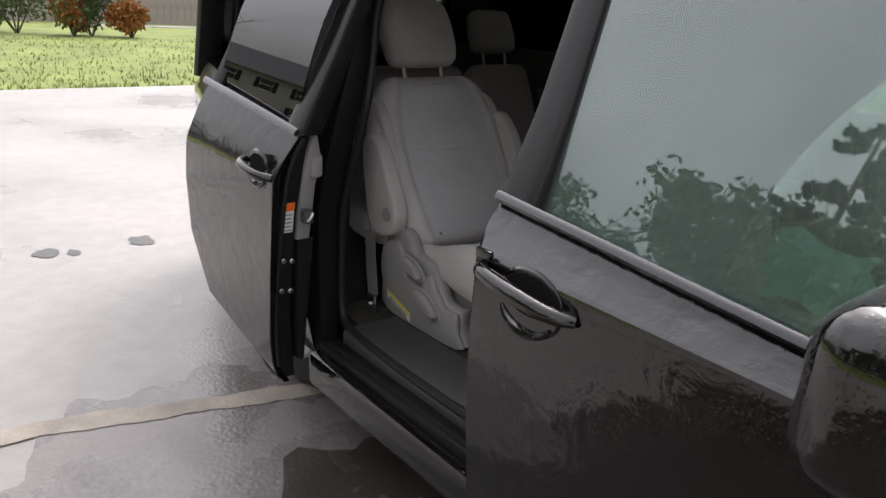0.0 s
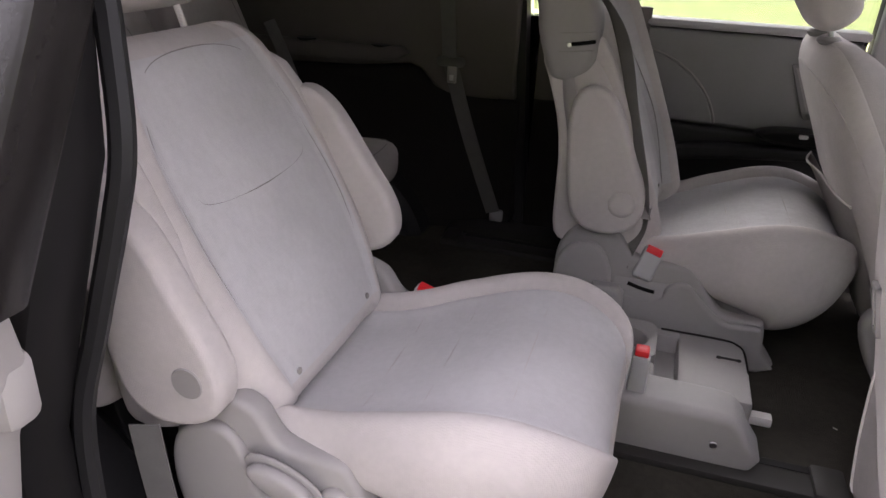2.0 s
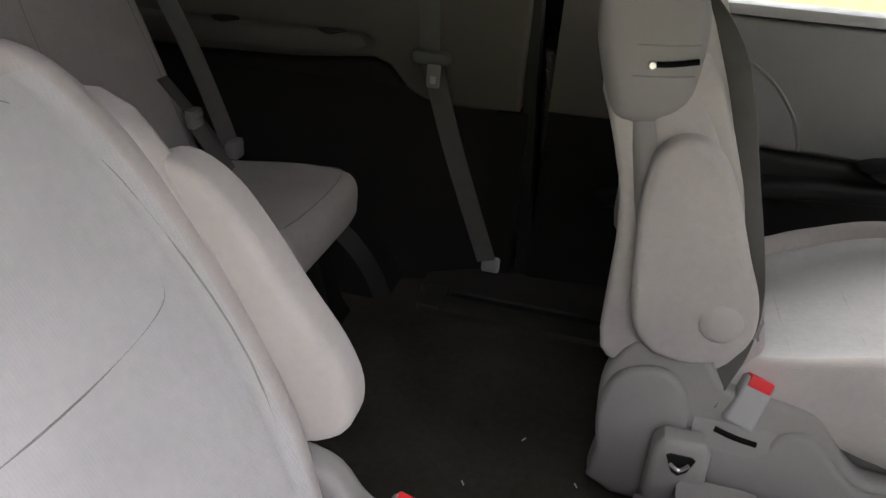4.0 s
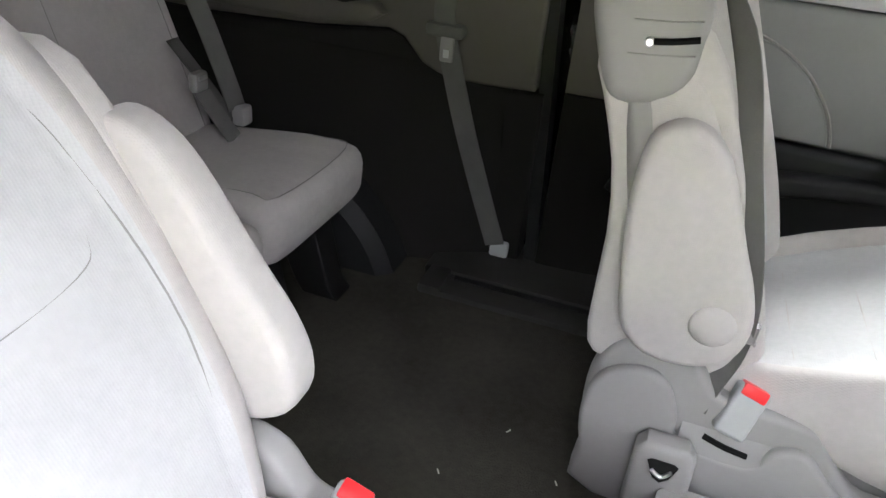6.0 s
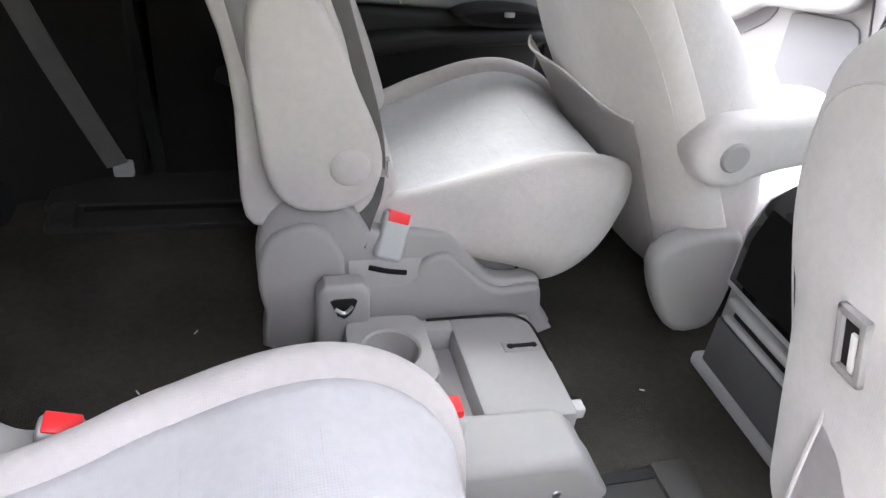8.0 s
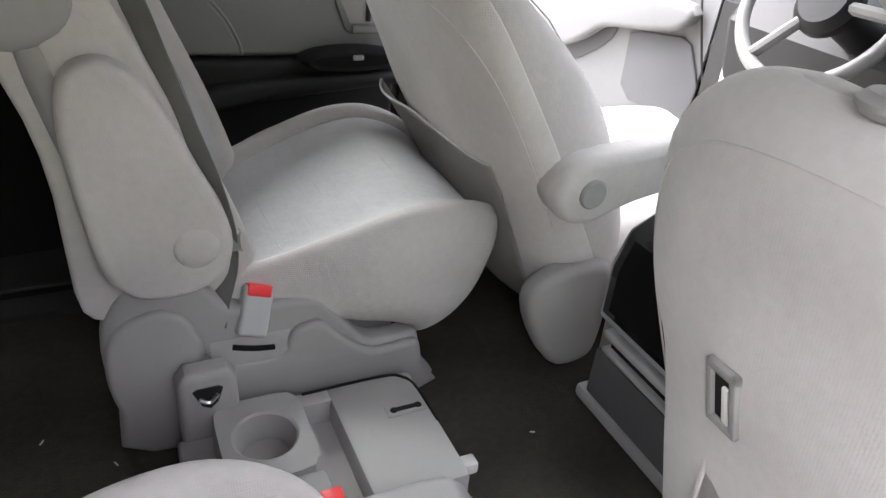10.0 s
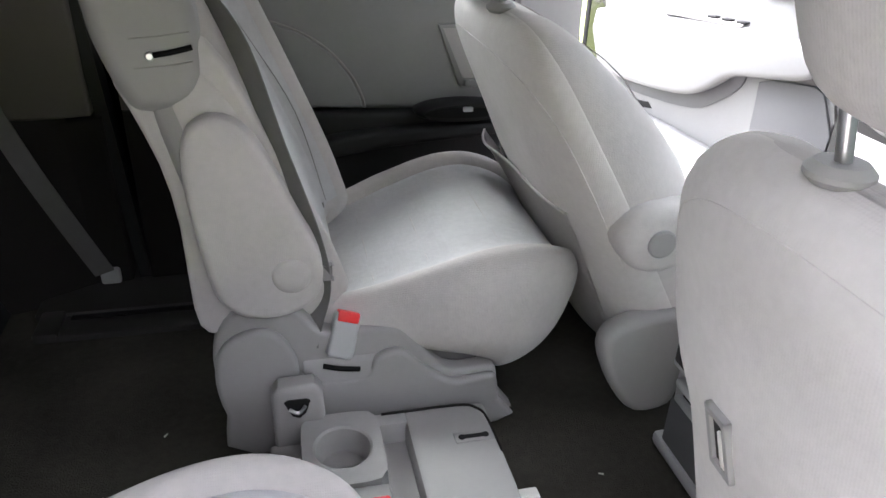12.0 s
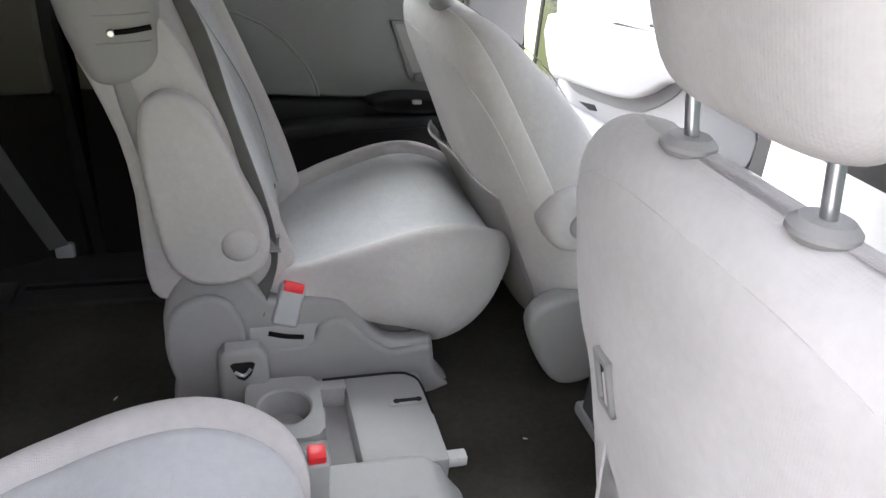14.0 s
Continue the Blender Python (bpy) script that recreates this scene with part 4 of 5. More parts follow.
part("left_pillar_cover", shell([(0.98, 2.37, 2.53, 2.035, 2.08), (1.10, 2.37, 2.53, 2.04, 2.09), (1.62, 2.34, 2.47, 1.86, 1.91)], 0.01), M_TRIM_LIGHT, van)
for name, z0, z1, m in (("pillar_trim_lower", FLOOR, 0.862, M_BROWN_TRIM), ("pillar_trim_upper", 0.866, 1.15, M_SIDE_UPPER)):
    bm = skin(bmesh.new(), [[Vector(q + (z,)) for q in ((1.472, 1.992), (1.50, 1.992), (1.60, 2.0), (1.70, 2.03), (1.78, 2.052), (1.78, 2.08), (1.472, 2.08))] for z in (z0, z1)])
    part(name, bm, m, van)
part("door_gap", skin(bmesh.new(), [[Vector((x + d, y, z)) for d, y in ((0, 1.998), (.028, 1.998), (.028, 2.06), (0, 2.06))] for x, z in ((1.445, .43), (1.420, .80), (1.395, 1.15))]), M_RUBBER, van)
part("roof_rail", box(-0.5, 2.8, 1.90, 1.98, 1.58, 1.66, 0.02), M_DARK_TRIM, van)
part("roof_rail", box(-0.55, 1.45, 1.97, 2.10, 1.585, 1.67, 0.02), M_DARK_TRIM, van)
part("roof_rail", box(-0.5, 2.8, 0.40, 0.47, 1.60, 1.66, 0.02), M_DARK_TRIM, van)

# driver's door, swung open
dd = part("drivers_door", box(-1.10, 0.0, 0.0, 0.11, 0.30, 1.10, 0.02), M_PAINT, van, "driver's door, standing open")
dd.location, dd.rotation_euler = (3.45, 2.12, 0), (0, 0, -radians(68))
part("door_lining", slab([(-0.94, 0.36), (-0.03, 0.36), (-0.02, 1.09), (-1.03, 1.09), (-1.00, 0.90), (-0.93, 0.67), (-0.95, 0.50)], -0.012, 0.0, 0.004), M_DOOR, dd, "pale grey door lining")
part("armrest", slab([(-0.985, 0.893), (-0.93, 0.675), (-0.85, 0.668), (-0.68, 0.664), (-0.52, 0.678), (-0.43, 0.725), (-0.36, 0.778), (-0.22, 0.800), (-0.10, 0.83), (-0.08, 0.905), (-0.35, 0.935), (-0.66, 0.922)], -0.085, -0.011, 0.022, 4, 3), M_DOOR, dd, "long moulded door armrest")
part("switch_panel", box(-0.67, -0.36, -0.079, -0.03, 0.928, 0.942, 0.004), M_TRIM, dd)
for k in range(3):
    part("window_switch", box(-0.50 + k * 0.055, -0.465 + k * 0.055, -0.070, -0.042, 0.940, 0.949, 0.003), M_BLACK, dd)
# thin darker sheet on the lining stands in for the armrest's shade
part("pull_recess", slab([(-0.90, 0.690), (-0.84, 0.622), (-0.68, 0.612), (-0.52, 0.622), (-0.44, 0.660), (-0.355, 0.735), (-0.345, 0.80), (-0.42, 0.76), (-0.52, 0.70), (-0.68, 0.69)], -0.020, -0.011, 0.003, 2, 3), M_GRILLE, dd, "darker grey sheet painted as shade under the armrest")
part("door_pocket", slab([(-0.90, 0.40), (-0.30, 0.40), (-0.30, 0.47), (-0.42, 0.512), (-0.60, 0.540), (-0.78, 0.562), (-0.88, 0.575)], -0.075, -0.011, 0.018, 4), M_DOOR, dd, "moulded map pocket")
# flat black sheet stands in for shade in the pocket's mouth
part("pocket_gap_shade", slab([(-0.80, 0.585), (-0.74, 0.566), (-0.70, 0.572), (-0.72, 0.592)], -0.016, -0.011, 0.001), M_BLACK, dd)
part("speaker_grille", slab([(-0.29, 0.770), (-0.25, 0.786), (-0.11, 0.800), (-0.075, 0.785), (-0.02, 0.665), (-0.025, 0.60), (-0.045, 0.535), (-0.245, 0.556), (-0.285, 0.60)], -0.024, -0.011, 0.004), M_GRILLE, dd, "grey speaker grille")
part("pillar_trim_line", tube([(-0.085, -0.012, 0.925), (-0.05, -0.012, 0.80), (-0.005, -0.012, 0.66)], 0.004, 6, 4), M_RAIL, dd)
part("inside_handle", box(-0.34, -0.22, -0.03, -0.011, 1.03, 1.075, 0.006), M_TRIM, dd)
part("door_edge", box(-1.115, -1.09, 0.0, 0.10, 0.34, 1.08, 0.008), M_BLACK, dd)
pane = part("window_pane", slab([(-1.02, 1.10), (-0.02, 1.10), (-0.35, 1.48), (-0.95, 1.52)], 0.045, 0.05), M_GLASS, dd)
pane.visible_shadow = False


# ---------------------------------------------------------------- seats
def captain_seat(hip, cy, recline, setback, inner, label, belt, shift, wide):
    """A second-row captain's chair. inner: +1 or -1, the side of the aisle."""
    t = thing("captain_chair", label, "car seat", "second-row seats", (hip, cy, FLOOR))
    Y = lambda v: v * inner
    B = lambda v: (v + math.copysign(wide, v)) * inner + shift
    a = radians(recline)
    u, n = Vector((-math.sin(a), 0, math.cos(a))), Vector((math.cos(a), 0, math.sin(a)))
    p0, pref = Vector((setback, 0, 0.215 if belt else 0.192)), Vector((0.01, 0, 0.20))
    turn = Matrix.Rotation(radians(19 - recline), 4, "Y")

    def swing(pts):
        """Side outline drawn for a back leaning 19 degrees, turned to this lean."""
        out = []
        for x, z in pts:
            q = turn @ (Vector((x, 0, z)) - pref) + p0
            out.append((q.x, q.z))
        return out

    # base
    profile = [(-.10, 0), (-.135, .09), (-.148, .17), (-.142, .235), (-.112, .285), (-.06, .30), (-.01, .285), (.02, .245), (.05, .232), (.14, .228), (.175, .215), (.21, .165), (.245, .128), (.285, .120), (.325, .122), (.340, .112), (.346, .06), (.345, 0)]
    base = part("base", box(-.10, .32, -.20, .20, .02, .15, .02), M_TRIM, t)
    for s in (1, -1):
        squeeze = (lambda pts: pts) if belt or s > 0 else (lambda pts: [(x if x < 0 else x * .76, z) for x, z in pts])
        cover = part("side_cover", slab(squeeze(profile), Y(s * .215), Y(s * .258), .012, 3, 3), M_TRIM, t, "grey moulded side cover")
        rim = [(-.100, 0), (-.136, .09), (-.147, .16), (-.138, .216), (-.111, .246), (-.066, .257), (-.033, .236), (-.013, .190), (-.002, .152), (.092, .144), (.116, .176), (.138, .189), (.166, .187), (.203, .148), (.250, .113), (.285, .112), (.322, .115), (.337, .105), (.344, .055), (.343, .0)]
        part("moulded_face", slab(squeeze(rim), Y(s * .252), Y(s * .274), .010, 4, 3), M_TRIM, cover)
    slope = [[Vector((x, Y(y), z)) for y, z in ((.23, .09), (.23, .206), (.243, .198), (.255, .186), (.272, .152), (.272, .09))] for x in (-.004, .02, .11, .135)]
    ledge = part("buckle_ledge", skin(bmesh.new(), slope), M_TRIM, t, "", 50)
    part("slit", tube([(.028, Y(.2650), .170), (.058, Y(.2680), .163), (.090, Y(.2690), .159)], .0045, 6, 4), M_FLAT_BLACK, ledge)
    seat_m = Matrix.Translation((.065, Y(.250) + (0 if belt else shift), .218)) @ Matrix.Rotation(radians(18), 4, "Y") @ Matrix.Rotation(radians(24 * inner), 4, "X")
    stalk = bmesh.new()
    join(stalk, box(-.023, .023, -.013, .013, -.038, .040, .007, 3), seat_m)
    bk = part("belt_buckle", stalk, M_TRIM_LIGHT, t, "pale grey belt buckle with a red button")
    red = bmesh.new()
    join(red, box(-.0185, .0185, min(-.009, inner * .0145), max(.009, inner * .0145), .024, .0425, .003), seat_m)
    part("release_button", red, M_RED, bk, "bright red release button")

    # cushion
    pad = Pad([(-.07, .200, .225, .050, .06), (.05, .210, .235, .055, .075), (.14, .222, .250, .068, .09), (.23, .243, .266, .083, .135), (.36, .260, .276, .105, .204), (.505, .226, .268, .119, .218)], 0, (.04, .145), 3.2, .038, 56, 120)
    if not belt:
        pad.st = [(x - .032, z - .012, w - .008, f, b - (.060 if x > .3 else .030)) for x, z, w, f, b in pad.st]
    pad.thread, pad.lift, pad.split = .0020, .0000, .745
    pad.insert = (.74, .06, .96)
    pad.side = -1
    rows = [[(s, k * v) for s, v in ((.10, .745), (.35, .745), (.6, .745), (.76, .745), (.86, .74), (.93, .72), (.965, .66))] for k in (1, -1)]
    cushion = cloth_cushion(pad, "seat_cushion", t, M_CLOTH, rows, "soft grey-beige cloth cushion")
    pad.thread, pad.lift = .0012, -.0004
    for q in (.36, .54, .74):
        part("cross_seam", pad.seam([(q, v) for v in (-.74, -.4, 0, .4, .74)]), M_CLOTH, cushion)

    # backrest
    st = []
    for d, w, f, b in ((0, .215, .080, .075), (.14, .232, .085, .085), (.30, .238, .075, .068), (.44, .222, .064, .055), (.54, .200, .055, .048), (.60, .180, .045, .04)):
        c = p0 + u * d
        st.append((c.x, c.z, w + wide * 1.1 * min(1, d / .2) * (1 if d < .5 else .6), f + (.022 if belt else .018), b))
    back = Pad(st, shift, (.05, .07), 3.0, .030 if belt else .014, 56, 96)
    lines = [[(.10, .68), (.4, .70), (.7, .68), (.86, .60), (.92, .3), (.92, -.3), (.86, -.60), (.7, -.68), (.4, -.70), (.10, -.68)], [(.74, -.60), (.60, -.56), (.555, -.45), (.54, 0), (.555, .45), (.60, .56), (.74, .60)]]
    back.insert = (.70, .10, .92)
    back.rise = (0.2, 2.0) if belt else (0.55, 0.55)
    rest = cloth_cushion(back, "backrest", t, M_CLOTH, lines, "cloth backrest, leaning well back")
    for v in (-.56, .56):
        q = back.point(.105, v, .001)
        part("button", disc((q.x, q.y, q.z), .006, .005, "X", 10, .001), M_SEAM, rest)
    rear = Pad([(c[0] - n.x * .02, c[1] - n.z * .02, c[2] * .985, .02, c[4] - .012) for c in st[:5]], shift, (.03, .05), 4.5, 0, 26, 40)
    part("back_panel", rear.mesh(), M_TRIM, t, "grey plastic back shell", 60)

    # folded-up armrests
    flank_line = [(-.225, .66), (-.210, .605), (-.182, .52), (-.168, .42), (-.166, .277), (-.149, .231), (-.10, .225), (-.03, .25), (.02, .32), (.005, .45), (-.05, .60), (-.10, .69), (-.17, .71)]
    arm = [(-.143, .573), (-.149, .499), (-.142, .417), (-.128, .316), (-.100, .272), (-.065, .258), (-.016, .262), (.023, .288), (.036, .335), (.027, .387), (.003, .445), (-.030, .530), (-.054, .575), (-.086, .602), (-.118, .602)]
    arm = [(x, .276 + (z - .258) * .935) for x, z in arm]
    lean_out = lambda s: 0.0 if belt or s < 0 else -.018 * inner
    tip = lambda pts, s: pts if belt else [(x + .018, z) for x, z in pts] if s < 0 else [(x + .055 + (z - .40) * -.12, z + .045) for x, z in pts]
    for s in (1, -1):
        part("back_side", slab(swing(flank_line), B(s * .175), B(s * .214), .010, 3, 2), M_CLOTH, t)
        m = part("armrest", slab(swing(tip(arm, s)), B(s * .205) + lean_out(s), B(s * .260) + lean_out(s), .014, 4, 3), M_CLOTH, t, "folded-up padded armrest")
        k = swing(tip([(-.012, .352)], s))[0]
        if belt or s > 0:
            part("pivot_knob", dome((k[0], B(s * .2595) + lean_out(s), k[1]), .030, s * inner * .009), M_CLOTH, m)
        else:
            part("pivot_knob", disc((k[0], B(s * .2600), k[1]), .024, .004, "Y", 24, .0018), M_TRIM, m, "dished grey pivot cap")
    if belt:
        bulge = swing([(-.262, .82), (-.246, .749), (-.239, .695), (-.214, .622), (-.192, .600), (-.146, .603), (-.114, .628), (-.107, .685), (-.112, .745), (-.138, .79), (-.18, .835), (-.225, .845)])
        shoulder = part("shoulder_cover", slab(bulge, B(.140), B(.230), .026, 5, 3), M_TRIM, t, "moulded shoulder cover")
        for z in (.700, .662):
            line = swing([(-.190, z), (-.152, z + .003), (-.116, z + .008)])
            part("cover_groove", tube([(q[0], B(.2295), q[1]) for q in line], .0012, 5, 3), M_SEAM, shoulder)
        rim = swing([(-.172, .678), (-.144, .682), (-.115, .688)])
        part("pull_strap", tube([(rim[0][0], B(.2305), rim[0][1]), (rim[1][0], B(.2315), rim[1][1]), (rim[2][0], B(.229), rim[2][1])], .0042, 6, 3), M_FLAT_BLACK, shoulder)
        part("pull_eye", disc((rim[0][0] + .004, B(.2310), rim[0][1]), .006, .008, "Y", 12, .002), M_STEEL, shoulder)

    # headrest
    h = []
    for d, w, f, b in ((.635, .130, .045, .045), (.69, .146, .055, .05), (.78, .146, .058, .05), (.875, .128, .05, .045)):
        c = p0 + u * d + n * .015
        h.append((c.x, c.z, w, f, b))
    hp = Pad(h, 0, (.035, .06), 3.0, .006, 26, 40)
    head = cloth_cushion(hp, "headrest", t, M_CLOTH, [])
    for y in (-.08, .08):
        foot, top = p0 + u * .575, p0 + u * .67
        part("headrest_post", tube([(foot.x, y, foot.z), (top.x + n.x * .012, y, top.z)], .006, 8, 0), M_WHITE, head)

    if belt:
        pts = [back.point(.99, .50 * inner, .02), back.point(.8, .74 * inner, .008), back.point(.55, .86 * inner, .006), back.point(.3, .93 * inner, .008), Vector((.030, Y(.225), .30)), Vector((.012, Y(.240), .235)), Vector((.005, Y(.245), .205))]
        part("seat_belt", strap(pts, .044, (.80, .50 * inner, .35), .0012, 6), M_BELT, t, "grey woven shoulder belt")
        part("belt_tongue", box(.030, .052, Y(.235), Y(.243), .325, .352, .003), M_TRIM, t)
        part("belt_anchor", tube([(-.008, Y(.246), .222), (.004, Y(.252), .200), (.028, Y(.250), .206)], .006, 6, 4), M_BLACK, t)
    else:
        # levers and sticker on the door side
        for x, z, w, h2, tilt in ((.042, .196, .105, .042, -20), (.118, .103, .125, .045, -24)):
            c, s = math.cos(radians(tilt)), math.sin(radians(tilt))
            oval = [(x + (math.cos(q) * w / 2 * c - math.sin(q) * h2 / 2 * s), z + (math.cos(q) * w / 2 * s + math.sin(q) * h2 / 2 * c)) for q in (k * math.pi / 8 for k in range(16))]
            part("lever_bezel", slab([((p[0] - x) * 1.22 + x, (p[1] - z) * 1.3 + z) for p in oval], Y(-.272), Y(-.2785), .003), M_TRIM, t)
            part("lever", slab(oval, Y(-.276), Y(-.298), .009, 4), M_TRIM, t, "grey recline lever")
        tagp = part("sticker", slab([(-.10, .075), (-.095, .05), (.03, -.005 + .01), (.03, .035)], Y(-.2735), Y(-.2752)), M_LABEL, t, "white safety sticker with a yellow band")
        part("sticker_band", slab([(-.10, .077), (-.097, .066), (.03, .025), (.03, .036)], Y(-.2748), Y(-.2760)), M_YELLOW, tagp)
        for k in range(3):
            part("text_bar", slab([(-.085, .058 - k * .006), (-.085, .055 - k * .006), (.015, .022 - k * .006), (.015, .025 - k * .006)], Y(-.2748), Y(-.2758)), M_INK, tagp)
    return t


captain_seat(1.812, 1.635, 19, 0.01, -1, "grey cloth captain's chair slid forward beside the far door", True, -.005, .030)
captain_seat(1.39, 0.772, 24.5, -0.062, 1, "grey-beige cloth captain's chair leaning back beside the open door", False, .0, .040)


def front_seat(x, cy, recline, inner, label, arm, widths, drop, tall, post, plate):
    t = thing("front_seat", label, "car seat", "front seats", (x, cy, FLOOR - drop))
    Y = lambda v: v * inner
    a = radians(recline)
    u, n = Vector((-math.sin(a), 0, math.cos(a))), Vector((math.cos(a), 0, math.sin(a)))
    p0 = Vector((.05, 0, .17))
    pad = Pad([(-.02, .24, .24, .06, .07), (.15, .26, .265, .075, .09), (.35, .285, .27, .085, .11), (.55, .275, .255, .085, .11)], 0, (.04, .10), 3.4, .012, 30, 44)
    pad.side = -1
    cloth_cushion(pad, "seat_cushion", t, M_CLOTH, [[(.12, .66), (.6, .67), (.8, .55), (.86, 0), (.8, -.55), (.6, -.67), (.12, -.66)]])
    st = []
    for (d, f, b), w in zip(((0, .085, .13), (.14, .09, .11), (.30, .085, .09), (.37, .08, .085), (.44, .075, .075), (.56, .062, .060), (.645, .05, .05)), widths):
        c = p0 + u * d * tall
        st.append((c.x, c.z, w, f + (.072 if arm else .012) * math.sin(math.pi * min(1, d / .62)), b))
    back = Pad(st, 0, (.05, .085), 2.6, .010, 46, 56)
    cloth_cushion(back, "backrest", t, M_CLOTH, [[(.1, .7), (.7, .7), (.9, .4), (.9, -.4), (.7, -.7), (.1, -.7)]], "rounded cloth backrest")
    rear = Pad([(c[0], c[1], c[2] + .001, c[4] + .004, .02) for c in st], 0, (.05, .085), 2.6, 0, 46, 56)
    rear.side, rear.thread = -1, .0008
    cover = cloth_cushion(rear, "back_cover", t, M_CLOTH_RIB, [], "ribbed cloth seat back cover")
    rear.thread, rear.lift = .0012, .0002
    part("piping", rear.seam([(.34, .955), (.60, .955), (.78, .93), (.885, .82), (.925, .55), (.935, 0), (.925, -.55), (.885, -.82), (.78, -.93), (.60, -.955), (.34, -.955)]), M_CLOTH_RIB, cover)
    # map pocket, open along its inner edge
    bm = bmesh.new()
    grid = []
    for i in range(15):
        s, row, q = .04 + (.50 if arm else .40) * i / 14, [], i / 14
        for k in range(25):
            if arm:
                # the mouth sags open towards the door side
                v = -.70 + 1.60 * k / 24
                row.append(rear.point(s, -v * inner, .002 + .036 * math.exp(-((.86 - v) / .42) ** 2) * q ** 1.6))
            else:
                v = -.90 + 1.40 * k / 24
                row.append(rear.point(s, v * inner, (.001 + .016 * math.exp(-((.50 - v) / .22) ** 2)) * (1 - q ** 2) - .010 * q ** 2))
        grid.append(row)
    skin(bm, grid, False)
    bmesh.ops.solidify(bm, geom=bm.faces[:], thickness=.003)
    pk = part("map_pocket", bm, M_CLOTH, t, "sagging cloth map pocket", 60)
    part("pocket_hem", tube(grid[-1] if arm else [r[-1] for r in grid], .003, 6, 2), M_CLOTH, pk)
    # lower side covers
    for s in ((1, -1) if arm else ()):
        part("side_cover", slab([(-.145, .215), (-.125, .262), (-.06, .282), (.012, .276), (.026, .21), (.026, .13), (.010, .076), (-.058, .068), (-.108, .125)], Y(s * .235), Y(s * .285), .018, 4, 3), M_TRIM, t, "grey rounded hinge cover")
    part("seat_frame", box(.0, .5, -.20, .20, .05, .16, .02), M_BLACK, t)
    for s in (-1, 1):
        part("floor_rail", box(-.02, .55, s * .18 - .02, s * .18 + .02, drop, drop + .05, .006), M_RAIL, t)
    if arm:
        pts = [(-.165, .445), (-.15, .485), (-.11, .503), (-.05, .503), (.20, .525), (.26, .515), (.27, .49), (.22, .455), (.0, .415), (-.08, .388), (-.135, .40)]
        m = part("armrest", slab(pts, Y(.252), Y(.318), .02, 5, 3), M_CLOTH, t, "lowered padded armrest")
        part("pivot_knob", disc((-.095, Y(.319), .445), .024, .010, "Y", 24, .003), M_TRIM, m)
    else:
        q, w = rear.point(plate[0] - .03, plate[1] * inner, .0), rear.point(plate[0] + .03, plate[1] * inner, 0)
        out = (rear.point(plate[0], (plate[1] - .05) * inner, 0) - rear.point(plate[0], (plate[1] + .05) * inner, 0)).cross(q - w).normalized()
        out = out if out.x < 0 else -out
        up = (w - q).normalized()
        side = out.cross(up).normalized()
        mid = (q + w) / 2
        basis = Matrix((side, up, out)).transposed().to_4x4()
        basis.translation = mid
        frame_bm = bmesh.new()
        for b in (box(-.020, .020, .026, .036, -.006, .006, .003), box(-.020, .020, -.036, -.026, -.006, .006, .003), box(-.020, -.011, -.036, .036, -.006, .006, .003), box(.011, .020, -.036, .036, -.006, .006, .003)):
            join(frame_bm, b, basis)
        clip = part("release_plate", frame_bm, M_TRIM, t, "grey plastic release plate on the seat back")
        inner_bm = bmesh.new()
        join(inner_bm, box(-.014, .014, -.030, .030, -.006, .0015), basis)
        part("release_slot", inner_bm, M_BLACK, clip)
        lever_bm = bmesh.new()
        join(lever_bm, box(-.010, -.001, -.026, .016, .0, .005, .002), basis)
        part("release_lever", lever_bm, M_WHITE, clip)
    h = []
    for d, w, f, b in ((.705, .106, .05, .045), (.76, .126, .06, .052), (.85, .130, .06, .055), (.94, .115, .05, .045)):
        c = p0 + u * (d - (.005 if arm else .062)) + n * .028
        h.append((c.x, c.z, w, f, b))
    hp = Pad(h, 0, (.04, .065), 3.0, .004, 26, 40)
    head = cloth_cushion(hp, "headrest", t, M_CLOTH_RIB, [])
    for y in (-post, post):
        foot, top = p0 + u * .62 * tall, p0 + u * .73
        part("headrest_post", tube([(foot.x, y, foot.z), (top.x + n.x * .015, y, top.z)], .006, 10, 0), M_STEEL, head)
        c = p0 + u * .648 * tall
        part("post_collar", disc((c.x, y, c.z), .024, .016, "Z", 40, .006), M_TRIM, head)
    return t


front_seat(2.46, 1.582, 31, -1, "grey cloth driver's seat with its armrest lowered", True, (.240, .265, .280, .284, .280, .262, .222), .032, 1.06, .07, (.65, .24))
front_seat(2.307, 0.69, 18, 1, "grey cloth front passenger seat with a ribbed back", False, (.235, .248, .262, .282, .288, .268, .222), 0, .93, .08, (.555, .42))


